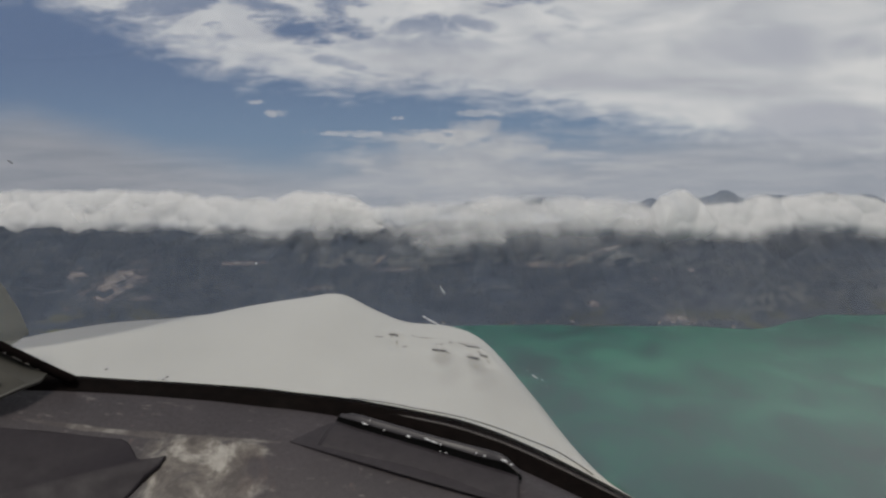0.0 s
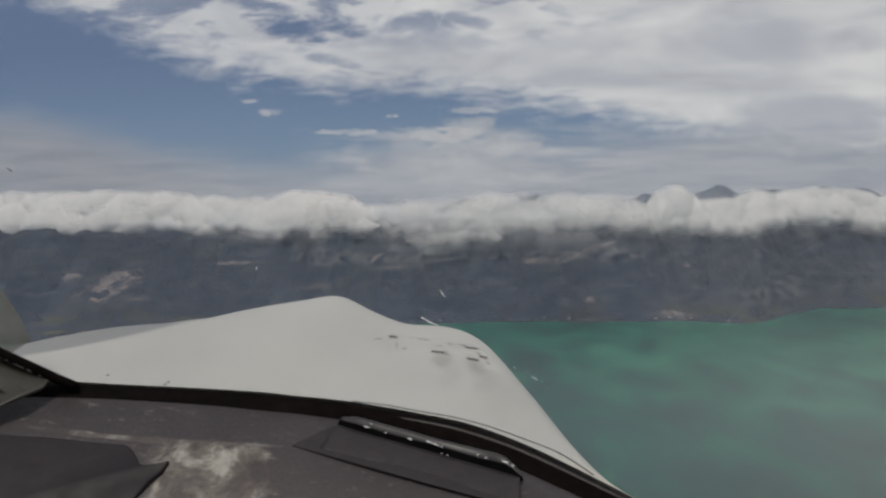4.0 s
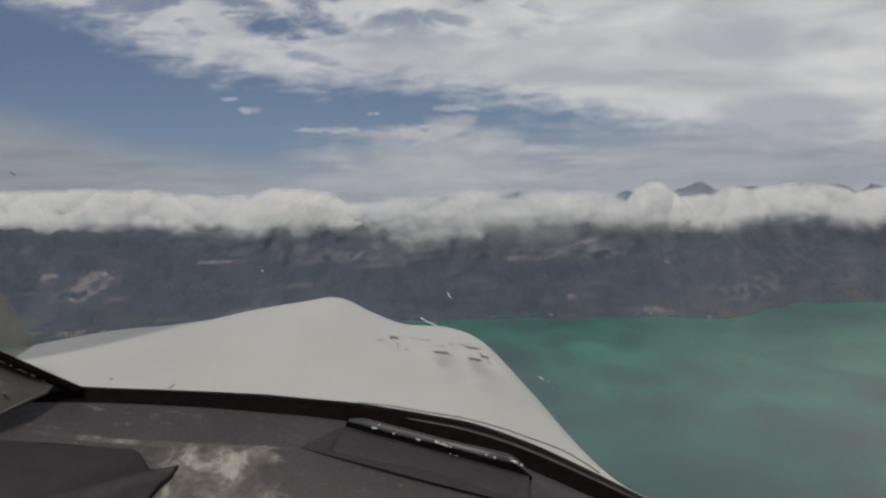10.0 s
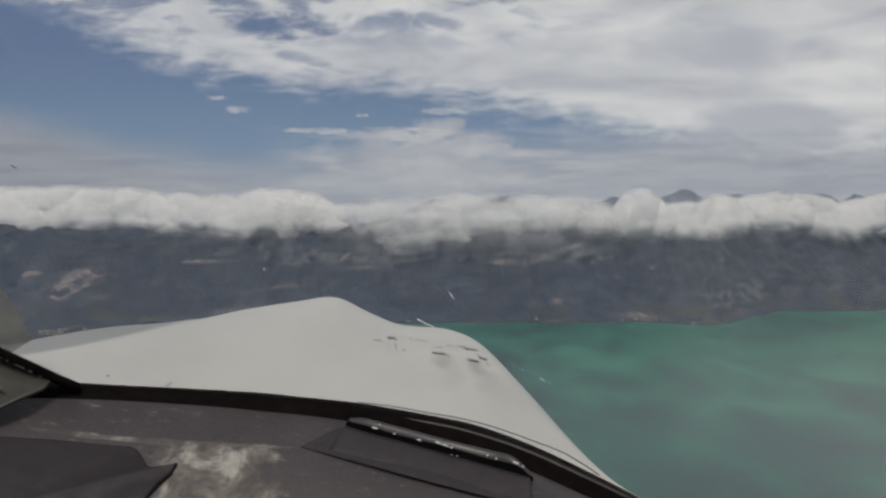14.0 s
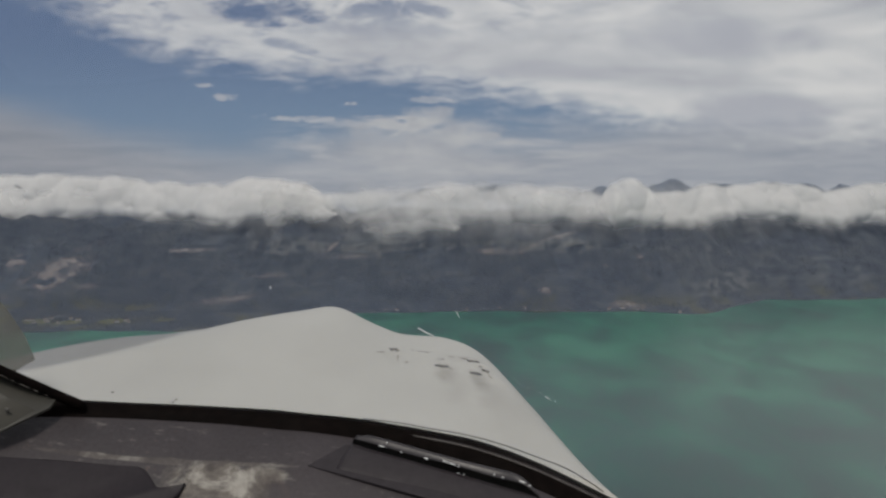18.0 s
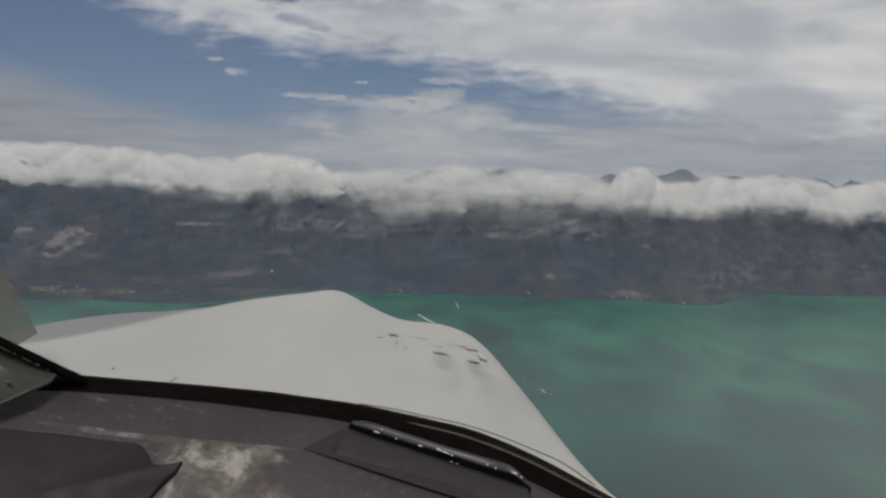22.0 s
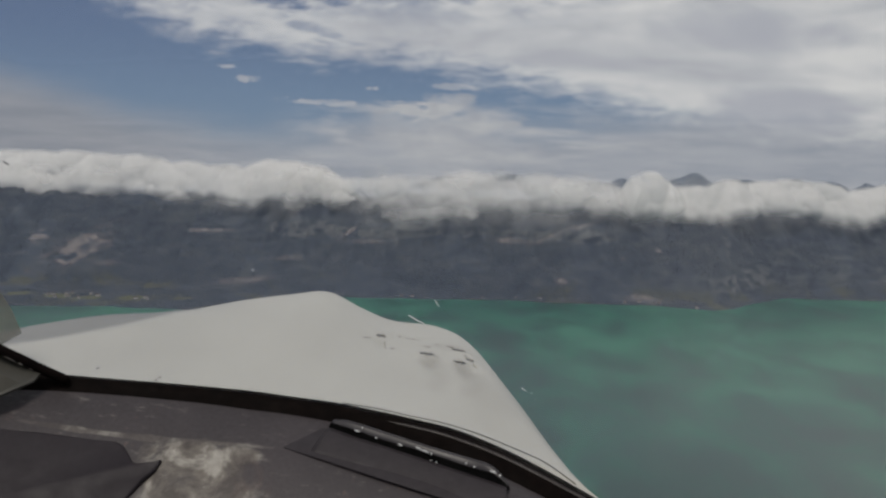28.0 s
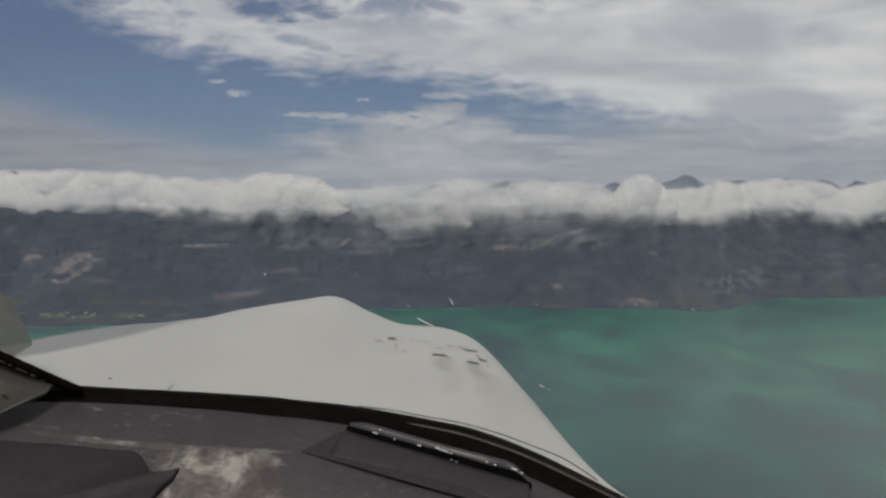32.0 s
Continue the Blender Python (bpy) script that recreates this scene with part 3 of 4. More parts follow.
def step(x, a, b):
    t = np.clip((x - a) / (b - a), 0, 1)
    return t * t * (3 - 2 * t)


# ---- the land: lake basin, far slopes, near shore ----
def far_shore(x):
    y = 3345 + 60 * fbm(x / 420, x * 0 + 3, 5, 4) - 95 * np.exp(-((x - 1235) / 130) ** 2)
    y = y + 330 * step(x, 1290, 1850) + 120 * step(x, 1800, 3200)
    return y - 450 * step(x, -500, -1050) + 15 * np.sin(x / 130.0) + 10 * np.sin(x / 47.0)


def near_shore(x):
    return 1165 + 60 * fbm(x / 300, x * 0 + 8, 21, 4) - 60 * step(x, 200, 900) - 300 * step(x, -200, -1500)


def land_height(x, y):
    s = y - far_shore(x)
    back = s - 490 * step(x, -500, -1050) - 40
    q = np.clip(back / 640, 0, 1.25)
    top = 446 + 44 * fbm(x / 900, x * 0 + 1, 2, 3) + 25 * step(x, 600, 1400) - 30 * step(x, 2200, 3200)
    rise = 0.055 * np.clip(s, 0, 90) + top * np.where(q < 1, 1 - (1 - np.minimum(q, 1)) ** 1.35, 1.0) * step(back, 20, 170)
    gully = np.abs(fbm(x / 190 + 0.15 * fbm(x / 90, y / 90, 40, 2), y / 700, 11, 4)) * 240 * step(back, 60, 300) * (1 - 0.5 * step(back, 500, 640))
    rough = 26 * fbm(x / 70, y / 70, 31, 5) * step(back, 30, 200)
    far = rise - gully + rough
    # cliff bands
    band = step(x, -1250, -700) * (1 - step(x, 750, 1100)) * (0.5 + 0.9 * (fbm(x / 160, x * 0, 61, 3) + 0.5))
    far = far + band * 24 * np.tanh((far - 285 - 20 * fbm(x / 200, x * 0 + 4, 71, 3)) / 9) * step(back, 120, 260)
    far = far + 14 * np.tanh((far - 150) / 7) * step(back, 100, 200) * np.clip(2.5 * fbm(x / 230, x * 0 + 9, 81, 3) + 0.2, 0, 1)
    far = np.where(s > 0, np.maximum(far, 0.05 * np.minimum(s, 60) + 0.6), -0.05 * np.minimum(-s, 600))
    r = near_shore(x) - y
    near = 0.10 * np.clip(r, 0, 90) + 46 * step(r, 10, 260) + 40 * fbm(x / 210, y / 210, 51, 5) * step(r, 20, 220)
    near = np.where(r > 0, np.maximum(near, 0.04 * np.minimum(r, 100) + 0.5), -0.05 * np.minimum(-r, 600))
    return np.where(y > 1800, far, near)


def build_land():
    xs = np.concatenate([np.linspace(-4800, -2800, 40, endpoint=False), np.linspace(-2800, 3000, 420, endpoint=False), np.linspace(3000, 4800, 40)])
    ys = np.concatenate([np.linspace(-1500, 500, 40, endpoint=False), np.linspace(500, 1500, 60, endpoint=False), np.linspace(1500, 2200, 8, endpoint=False), np.linspace(2200, 3200, 62, endpoint=False), np.linspace(3200, 4300, 150, endpoint=False), np.linspace(4300, 4990, 24)])
    gx, gy = np.meshgrid(xs, ys)
    verts = np.stack([gx, gy, land_height(gx, gy)], -1).reshape(-1, 3)
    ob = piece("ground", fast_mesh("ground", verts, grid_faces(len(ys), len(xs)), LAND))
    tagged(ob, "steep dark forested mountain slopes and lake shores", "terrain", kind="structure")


def build_lake():
    xs, ys = np.linspace(-4800, 4800, 25), np.linspace(-200, 4600, 13)
    gx, gy = np.meshgrid(xs, ys)
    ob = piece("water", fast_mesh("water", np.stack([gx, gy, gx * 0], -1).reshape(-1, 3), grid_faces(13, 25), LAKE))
    tagged(ob, "milky turquoise lake with cloud light and shade painted as patches", "lake", kind="structure")


def build_woods(name, count, x0, x1, y0, y1, seed, label, tall=(7, 14)):
    """Many small uneven conical crowns, as one piece of woodland."""
    rng = np.random.default_rng(seed)
    x, y = rng.uniform(x0, x1, count * 2), rng.uniform(y0, y1, count * 2)
    z = land_height(x, y)
    gx = (land_height(x + 6, y) - z) / 6
    gy = (land_height(x, y + 6) - z) / 6
    keep = (z > 1.5) & (np.hypot(gx, gy) < 1.6) & (fbm(x / 190, y / 190, 91, 4) > -0.12)
    for cx, cy, cz, w, h, slant in SLIDES:
        c, d = math.cos(radians(slant)), math.sin(radians(slant))
        keep &= np.hypot(((x - cx) * c + (z - cz) * d) * w, ((z - cz) * c - (x - cx) * d) * h) > 0.75 + 0.9 * fbm(x / 60, z / 40, 17, 3)
    for cx, cy, w, d in FIELDS:
        keep &= np.hypot((x - cx) / w, (y - cy) / d) > 0.8 + 0.8 * fbm(x / 50, y / 50, 19, 3)
    x, y, z = x[keep][:count], y[keep][:count], z[keep][:count]
    k = len(x)
    h, w = rng.uniform(*tall, k), rng.uniform(3.0, 5.6, k)
    ang = rng.uniform(0, 6.28, k)
    rings = []
    for lev, wid in ((0.0, 0.75), (0.35, 1.0), (0.75, 0.55)):
        for c in range(5):
            a = ang + c * 1.2566 + lev
            jit = rng.uniform(0.75, 1.2, k)
            rings.append(np.stack([x + w * wid * jit * np.cos(a), y + w * wid * jit * np.sin(a), z - 2 + h * lev], -1))
    rings.append(np.stack([x + rng.uniform(-1, 1, k), y, z - 2 + h], -1))
    verts = np.stack(rings, 1).reshape(-1, 3)
    faces = []
    for lev in (0, 5):
        for c in range(5):
            d = (c + 1) % 5
            faces += [(lev + c, lev + d, lev + 5 + d), (lev + c, lev + 5 + d, lev + 5 + c)]
    faces += [(10 + c, 10 + (c + 1) % 5, 15) for c in range(5)]
    faces = (np.array(faces)[None] + (np.arange(k) * 16)[:, None, None]).reshape(-1, 3)
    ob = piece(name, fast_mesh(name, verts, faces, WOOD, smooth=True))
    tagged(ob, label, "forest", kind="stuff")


build_land()
build_lake()
build_woods("far_forest", 42000, -2900, 3000, 3330, 4150, 3, "dense dark conifer forest on the far mountainside", (5, 9))
build_woods("lakeside_forest", 9000, -2900, -850, 2250, 3330, 6, "patchy dark woodland on the flat lake shore", (4, 8))
build_woods("near_forest", 7000, -300, 1500, 640, 1190, 4, "dark woodland along the near lake shore")


# ---- far peaks ----
def build_peaks():
    """Low ragged crests of far summits that stand out of the clouds."""
    spots = [(40, 4720, 628, 260), (420, 4720, 626, 220), (1200, 4760, 622, 260), (1640, 4760, 668, 300), (1930, 4740, 648, 260), (2310, 4730, 660, 170), (2570, 4720, 658, 220), (2800, 4730, 664, 120), (3170, 4720, 660, 380), (2250, 4830, 652, 900)]
    for cx, cy, top, half in spots:
        xs, ys = np.linspace(-half, half, 60), np.linspace(-100, 100, 10)
        gx, gy = np.meshgrid(xs, ys)
        fall = np.clip(1 - (np.abs(gx) / half) ** 1.6, 0, 1) * np.clip(1 - np.abs(gy) / 105, 0, 1) ** 0.7
        z = 560 + (top - 560) * fall * (1.0 + 0.9 * fbm((gx + cx) / 120, gy / 160, 7, 5)) - 40 * (1 - fall)
        verts = np.stack([gx + cx, gy + cy, z], -1).reshape(-1, 3)
        ob = piece("mountain_peak", fast_mesh("mountain_peak", verts, grid_faces(10, 60), PEAK))
        tagged(ob, "distant blue-grey snowy peak above the clouds", "mountain", group="distant peaks", kind="structure")


build_peaks()


# ---- the belt of cumulus along the ridge ----
def knobs(x, z, cell, seed):
    """Round heads side by side with creases between them: how far they stand out, in metres."""
    i, j = np.floor(x / cell), np.floor(z / cell)
    out = np.zeros(np.shape(x))
    for di in (-1, 0, 1):
        for dj in (-1, 0, 1):
            cx = (i + di + 0.15 + 0.7 * hashed(i + di, j + dj, seed)) * cell
            cz = (j + dj + 0.15 + 0.7 * hashed(i + di, j + dj, seed + 1)) * cell
            r = cell * (0.62 + 0.45 * hashed(i + di, j + dj, seed + 2))
            out = np.maximum(out, np.sqrt(np.maximum(r * r - (x - cx) ** 2 - (z - cz) ** 2, 0.0)))
    return out


def cloud_skin(name, knots, seed, mat, bulge, lumps, lean, shift=0.0, grow=0.0, along=7.0, rows=60):
    """One soft skin of a bank, rounded towards the lake. knots: rows of x, y of the foot, height of the foot and of the crown."""
    kx, ky, kb, kt = (np.array(r, dtype=float) for r in knots)
    xs = np.linspace(kx[0], kx[-1], int((kx[-1] - kx[0]) / along) + 2)
    t = np.linspace(0, 1, rows)[:, None]
    foot, base, crown = np.interp(xs, kx, ky), np.interp(xs, kx, kb) - grow, np.interp(xs, kx, kt) + grow
    crown = crown + 70 * fbm(xs / 420, xs * 0 + seed, 200 + seed, 2) + 0.26 * (knobs(xs, xs * 0 + 40.0, 190.0, 230 + seed) - 120) + 0.22 * (knobs(xs, xs * 0 + 25.0, 78.0, 250 + seed) - 45)
    soft = np.hanning(2 * int(24 / along) + 3)
    crown = np.convolve(np.pad(crown, len(soft) // 2, mode="edge"), soft / soft.sum(), mode="valid")
    base = base - 30 + 34 * fbm(xs / 260, xs * 0 + seed, 260 + seed, 3)
    taper = np.clip(np.minimum(xs - kx[0], kx[-1] - xs) / min(170.0, 0.2 * (kx[-1] - kx[0])), 0.02, 1) ** 0.5
    half = (crown - base) / 2
    z = (crown + base) / 2 + (2 * t - 1) * half * taper
    gx = np.broadcast_to(xs, z.shape)
    wx, wz = gx + 50 * fbm(gx / 200, z / 200, 340 + seed, 1), z + 40 * fbm(gx / 190, z / 190, 350 + seed, 1)
    head = 0.55 * (knobs(wx, wz, 205.0, 300 + seed) - 118) + 0.40 * (knobs(wx, wz, 96.0, 320 + seed) - 55)
    for _ in range(4):
        head[1:-1, 1:-1] = (head[1:-1, 1:-1] * 2 + head[:-2, 1:-1] + head[2:, 1:-1] + head[1:-1, :-2] + head[1:-1, 2:]) / 6
    y = foot + shift + lean * t - (bulge * (1 - t ** 2.4) * (0.55 + 0.45 * np.minimum(1, 3 * t)) + lumps / 60.0 * head) * taper
    me = fast_mesh(name, np.stack([gx, y, z], -1).reshape(-1, 3), grid_faces(rows, len(xs)), mat)
    corner = np.empty(len(me.loops), dtype=np.int32)
    me.loops.foreach_get("vertex_index", corner)
    flat = np.stack([gx / 1000.0, np.broadcast_to(t, z.shape)], -1).reshape(-1, 2)
    me.uv_layers.new(name="UVMap").data.foreach_set("uv", flat[corner].astype(np.float32).ravel())
    return me


def build_cloud(label, knots, seed, core, bulge=90.0, lumps=62.0, lean=130.0, mist=True):
    top = tagged(new("cloud_bank"), label, "cloud", group="cumulus along the ridge")
    piece("core", cloud_skin("core", knots, seed, core, bulge, lumps, lean), top)
    piece("veil", cloud_skin("veil", knots, seed + 3, CLOUD_VEIL, bulge, lumps * 1.2, lean, -45.0, 14.0, 12.0), top)
    if mist:
        low = (knots[0], knots[1], [b - 70 for b in knots[2]], [b + 40 for b in knots[2]])
        piece("mist", cloud_skin("mist", low, seed + 5, CLOUD_MIST, 30.0, 40.0, 40.0, -110.0, 0.0, 16.0, 24), top, "thin grey mist under the cloud")


build_cloud("dense white cumulus bank lying behind the mountain crest", ((-3400, -2300, -1700, -1180, -790, -480), (4120, 4120, 4080, 3950, 3870, 3840), (420, 420, 400, 378, 368, 380), (664, 668, 672, 660, 630, 595)), 4, CLOUD, 70.0, mist=False)
build_cloud("thin grey cumulus veiling the middle of the ridge", ((-950, -460, -200, 160, 480, 800, 1080), (3870, 3830, 3810, 3800, 3800, 3800, 3810), (372, 392, 364, 380, 370, 374, 384), (600, 624, 640, 636, 634, 622, 600)), 9, CLOUD_THIN, 60.0, 55.0)
build_cloud("bright rounded cumulus tower above the bank", ((930, 1000, 1060, 1110, 1160, 1220, 1290), (3780, 3770, 3760, 3760, 3760, 3770, 3780), (395, 372, 358, 355, 360, 376, 395), (560, 608, 638, 648, 640, 610, 566)), 15, CLOUD_PUFF, 50.0, 60.0, 90.0, mist=False)
build_cloud("cumulus bank further back along the ridge", ((1060, 1440, 1800, 2150, 2450, 2700, 3700), (3840, 3900, 4080, 4140, 4170, 4180, 4200), (365, 372, 410, 392, 372, 395, 390), (590, 616, 620, 622, 624, 628, 630)), 21, CLOUD, 60.0, 60.0)
build_cloud("small pale cloud scrap hanging below the bank", ((-330, -200, -80, 60, 190), (3740, 3730, 3730, 3730, 3740), (352, 342, 350, 345, 356), (430, 456, 446, 460, 425)), 27, CLOUD_SCRAP, 30.0, 50.0, 30.0, mist=False)


# ---- lakeside village ----
def build_house(x, y, turn, w, d, h):
    z = float(land_height(np.array([x]), np.array([y]))[0]) - 0.6
    house = tagged(new("house"), "small pale lakeside house with brown roof", "house", group="lakeside village")
    house.matrix_world = pose(x, y, z, 0, 0, turn)
    bm = bmesh.new()
    bmesh.ops.create_cube(bm, size=1.0)
    for v in bm.verts:
        v.co = Vector((v.co.x * w, v.co.y * d, (v.co.z + 0.5) * h))
    part("wall", bm, WALLS, house, smooth=False)
    bm = bmesh.new()
    a = [bm.verts.new((sx * w * 0.56, sy * d * 0.6, h - 0.2)) for sx in (-1, 1) for sy in (-1, 1)]
    r = [bm.verts.new((sx * w * 0.56, 0, h + d * 0.42)) for sx in (-1, 1)]
    for f in ((a[0], a[2], r[1], r[0]), (a[1], r[0], r[1], a[3]), (a[0], r[0], a[1]), (a[2], a[3], r[1]), (a[0], a[1], a[3], a[2])):
        bm.faces.new(f)
    part("roof", bm, TILES, house, smooth=False)


def build_village():
    rng = random.Random(8)
    for k in range(24):
        if k < 13:
            x, y = rng.uniform(-1780, -1280), rng.uniform(3040, 3180)
        else:
            x = rng.choice((rng.uniform(850, 1250), rng.uniform(-200, 500)))
            y = float(far_shore(np.array([x]))[0]) + rng.uniform(14, 75)
        build_house(x, y, rng.uniform(0, 180), rng.uniform(11, 18), rng.uniform(9, 12), rng.uniform(6, 9))


build_village()


# ---- the light aircraft: nose, windscreen base and cabin top ----
plane = tagged(new("light_aircraft"), "white light aircraft nose and worn dark cockpit coaming", "aircraft")
plane.location = (0, 0, ALT)

REAR = [(-0.676, 0.95, -0.247), (-0.62, 0.96, -0.251), (-0.539, 0.97, -0.256), (-0.456, 0.98, -0.264), (-0.37, 0.985, -0.27), (-0.306, 0.985, -0.274), (-0.25, 0.985, -0.278), (-0.198, 0.985, -0.284), (-0.137, 0.98, -0.289), (-0.081, 0.97, -0.295), (-0.022, 0.960, -0.303), (0.043, 0.945, -0.313), (0.120, 0.920, -0.335), (0.205, 0.877, -0.365), (0.266, 0.847, -0.390)]
MID = [(-0.732, 1.03, -0.242), (-0.649, 1.06, -0.238), (-0.597, 1.09, -0.237), (-0.534, 1.15, -0.231), (-0.424, 1.19, -0.222), (-0.336, 1.153, -0.23), (-0.261, 1.16, -0.224), (-0.2, 1.163, -0.222), (-0.137, 1.165, -0.24), (-0.08, 1.165, -0.255), (-0.008, 1.15, -0.261), (0.056, 1.103, -0.273), (0.13, 1.002, -0.312), (0.211, 0.884, -0.365), (0.27, 0.847, -0.391)]
FRONT = [(-0.797, 1.12, -0.248), (-0.718, 1.15, -0.241), (-0.666, 1.2, -0.234), (-0.581, 1.25, -0.226), (-0.468, 1.29, -0.223), (-0.366, 1.32, -0.206), (-0.272, 1.335, -0.193), (-0.202, 1.34, -0.187), (-0.137, 1.35, -0.219), (-0.079, 1.36, -0.243), (0.006, 1.345, -0.249), (0.069, 1.27, -0.265), (0.138, 1.1, -0.315), (0.209, 0.9, -0.372), (0.272, 0.85, -0.393)]
SEAL = [(-0.656, 0.92, -0.264), (-0.586, 0.93, -0.265), (-0.519, 0.94, -0.268), (-0.443, 0.95, -0.274), (-0.359, 0.955, -0.281), (-0.297, 0.955, -0.286), (-0.243, 0.955, -0.292), (-0.192, 0.955, -0.297), (-0.133, 0.95, -0.304), (-0.079, 0.94, -0.312), (-0.021, 0.925, -0.322), (0.038, 0.905, -0.333), (0.097, 0.875, -0.343), (0.178, 0.838, -0.368), (0.236, 0.815, -0.388)]
NEAR = [(-0.542, 0.75, -0.375), (-0.39, 0.77, -0.387), (-0.218, 0.77, -0.39), (-0.078, 0.765, -0.389), (0.041, 0.755, -0.388), (0.125, 0.74, -0.384), (0.2, 0.725, -0.383)]
COLS = 150
rear, mid, front, seal = (spline(r, COLS) for r in (REAR, MID, FRONT, SEAL))
near = spline(NEAR, COLS)


def cowl_rows():
    """Rows across the cowling from the windscreen to the nose, then over its edge."""
    rows = []
    for b in np.linspace(0, 1, 40):
        # a quadratic curve through the three rails
        bowed = rear * (1 - b) * (1 - 2 * b) + mid * 4 * b * (1 - b) + front * b * (2 * b - 1)
        creased = rear * max(0, 1 - 2 * b) + mid * (1 - abs(1 - 2 * b)) + front * max(0, 2 * b - 1)
        w = np.clip((3.9 - np.linspace(0, len(REAR) - 1, COLS)) / 0.8, 0, 1)[:, None]
        rows.append(bowed * (1 - w) + creased * w)
    s = np.linspace(0, 1, COLS)[:, None]
    turn = np.clip((s - 0.62) / 0.22, 0, 1)
    out = np.hstack([turn - 0.25 * (1 - np.clip(s / 0.3, 0, 1)), 1 - 0.8 * turn, 0 * turn])
    out /= np.linalg.norm(out, axis=1)[:, None]
    for k in range(1, 13):
        a = k / 12 * math.pi / 2
        rows.append(front + out * (0.16 - 0.15 * turn) * math.sin(a) - np.array([0, 0, 1]) * 0.34 * (1 - math.cos(a)) - np.array([0, 0, 0.012 * k]))
    return np.array(rows)


LOUVRES = [(-0.089, 1.223, 0.01, -0.5), (-0.007, 1.155, 0.012, -0.3), (0.047, 1.185, 0.013, -0.45), (0.048, 1.138, 0.012, -0.5), (0.065, 1.159, 0.008, -0.6)]
COWL = cowl_rows()
# shallow dents behind the louvres
for x, y, w, turn in LOUVRES:
    for dx, dy, r, deep in ((0.006, -0.022, 0.011, 0.006), (0.012, -0.05, 0.014, 0.004), (0.0, 0.014, 0.013, -0.006)):
        COWL[:40, :, 2] -= deep * np.exp(-(((COWL[:40, :, 0] - x - dx) / r) ** 2 + ((COWL[:40, :, 1] - y - dy) / (r * 1.6)) ** 2))
quads = grid_faces(*COWL.shape[:2])
q_row, q_col = quads[:, 0] // COLS, quads[:, 0] % COLS
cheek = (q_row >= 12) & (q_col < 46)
piece("cheek_panel", fast_mesh("cheek_panel", COWL.reshape(-1, 3), quads[cheek], SHADED_PAINT), plane, "sloping cheek of the cowling with shade painted grey")
piece("cowling", fast_mesh("cowling", COWL.reshape(-1, 3), quads[~cheek], PAINT), plane, "white painted engine cowling with rounded hump")


def on_cowl(x, y):
    """The cowling's surface at a place of the plan: point and normal."""
    top = COWL[:40]
    d = (top[:, :, 0] - x) ** 2 + (top[:, :, 1] - y) ** 2
    i, j = np.unravel_index(np.argmin(d), d.shape)
    i, j = min(max(i, 1), 38), min(max(j, 1), COLS - 2)
    n = Vector(top[i, j + 1] - top[i, j - 1]).cross(Vector(top[i + 1, j] - top[i - 1, j])).normalized()
    if n.z < 0:
        n = -n
    z = top[i, j, 2] - (n.x * (x - top[i, j, 0]) + n.y * (y - top[i, j, 1])) / max(n.z, 0.2)
    return Vector((x, y, z)), n


# rubber seal between the cowling and the coaming
rows = []
for k in np.linspace(0, 1, 9):
    r = rear * (1 - k) + seal * k
    rows.append(r + np.array([0, 0, 0.010 * math.sin(math.pi * k) - 0.004]))
rows = np.array(rows)
piece("windscreen_seal", fast_mesh("windscreen_seal", rows.reshape(-1, 3), grid_faces(9, COLS), RUBBER), plane, "black rubber windscreen seal")

# rolled bead added along the seal, browner to imitate its sheen
bead = [Vector(rear[k] * 0.5 + seal[k] * 0.5) + Vector((0, 0, 0.0045 - 0.007 * max(0.0, (112 - k) / 38))) for k in range(74, 148, 2)]
part("seal_sheen_bead", tube(bead, 0.0036, 0.7, 8), ROLL, plane, "glossy brown-black bead added for the sheen on the seal")

# coaming: worn top of the instrument panel
rows = []
for k in np.linspace(0, 1, 30):
    r = seal * (1 - k) + near * k
    rows.append(r + np.array([0, 0, 0.012 * math.sin(math.pi * k)]) - np.array([0, 0, 0.004]))
for k in range(1, 9):
    a = k / 8 * math.pi / 2
    rows.append(near + np.array([0, -0.04 * math.sin(a), -0.10 * (1 - math.cos(a)) - 0.004]))
DASHBOARD = np.array(rows)
piece("coaming", fast_mesh("coaming", DASHBOARD.reshape(-1, 3), grid_faces(*DASHBOARD.shape[:2]), DASH), plane, "scuffed dark grey vinyl coaming with chalky stains")


def on_dash(x, y):
    d = (DASHBOARD[:30, :, 0] - x) ** 2 + (DASHBOARD[:30, :, 1] - y) ** 2
    i, j = np.unravel_index(np.argmin(d), d.shape)
    return float(DASHBOARD[i, j, 2])


def laid(points, lift=0.0):
    return [Vector((p[0], p[1], on_dash(p[0], p[1]) + lift)) for p in points]


# thin seam along the rear of the cowling
seam = [on_cowl(p[0], p[1])[0] + Vector((0, 0, 0.0006)) for p in spline([(-0.122, 0.978, -0.29), (-0.073, 0.973, -0.295), (-0.034, 0.966, -0.301), (0.006, 0.959, -0.305), (0.044, 0.95, -0.311), (0.081, 0.941, -0.32), (0.118, 0.929, -0.33), (0.154, 0.915, -0.341), (0.18, 0.897, -0.352), (0.196, 0.884, -0.36)], 50)]
part("seam", tube(seam, 0.0010, 0.6, 6), GAP, plane, "dark seam along the cowling")

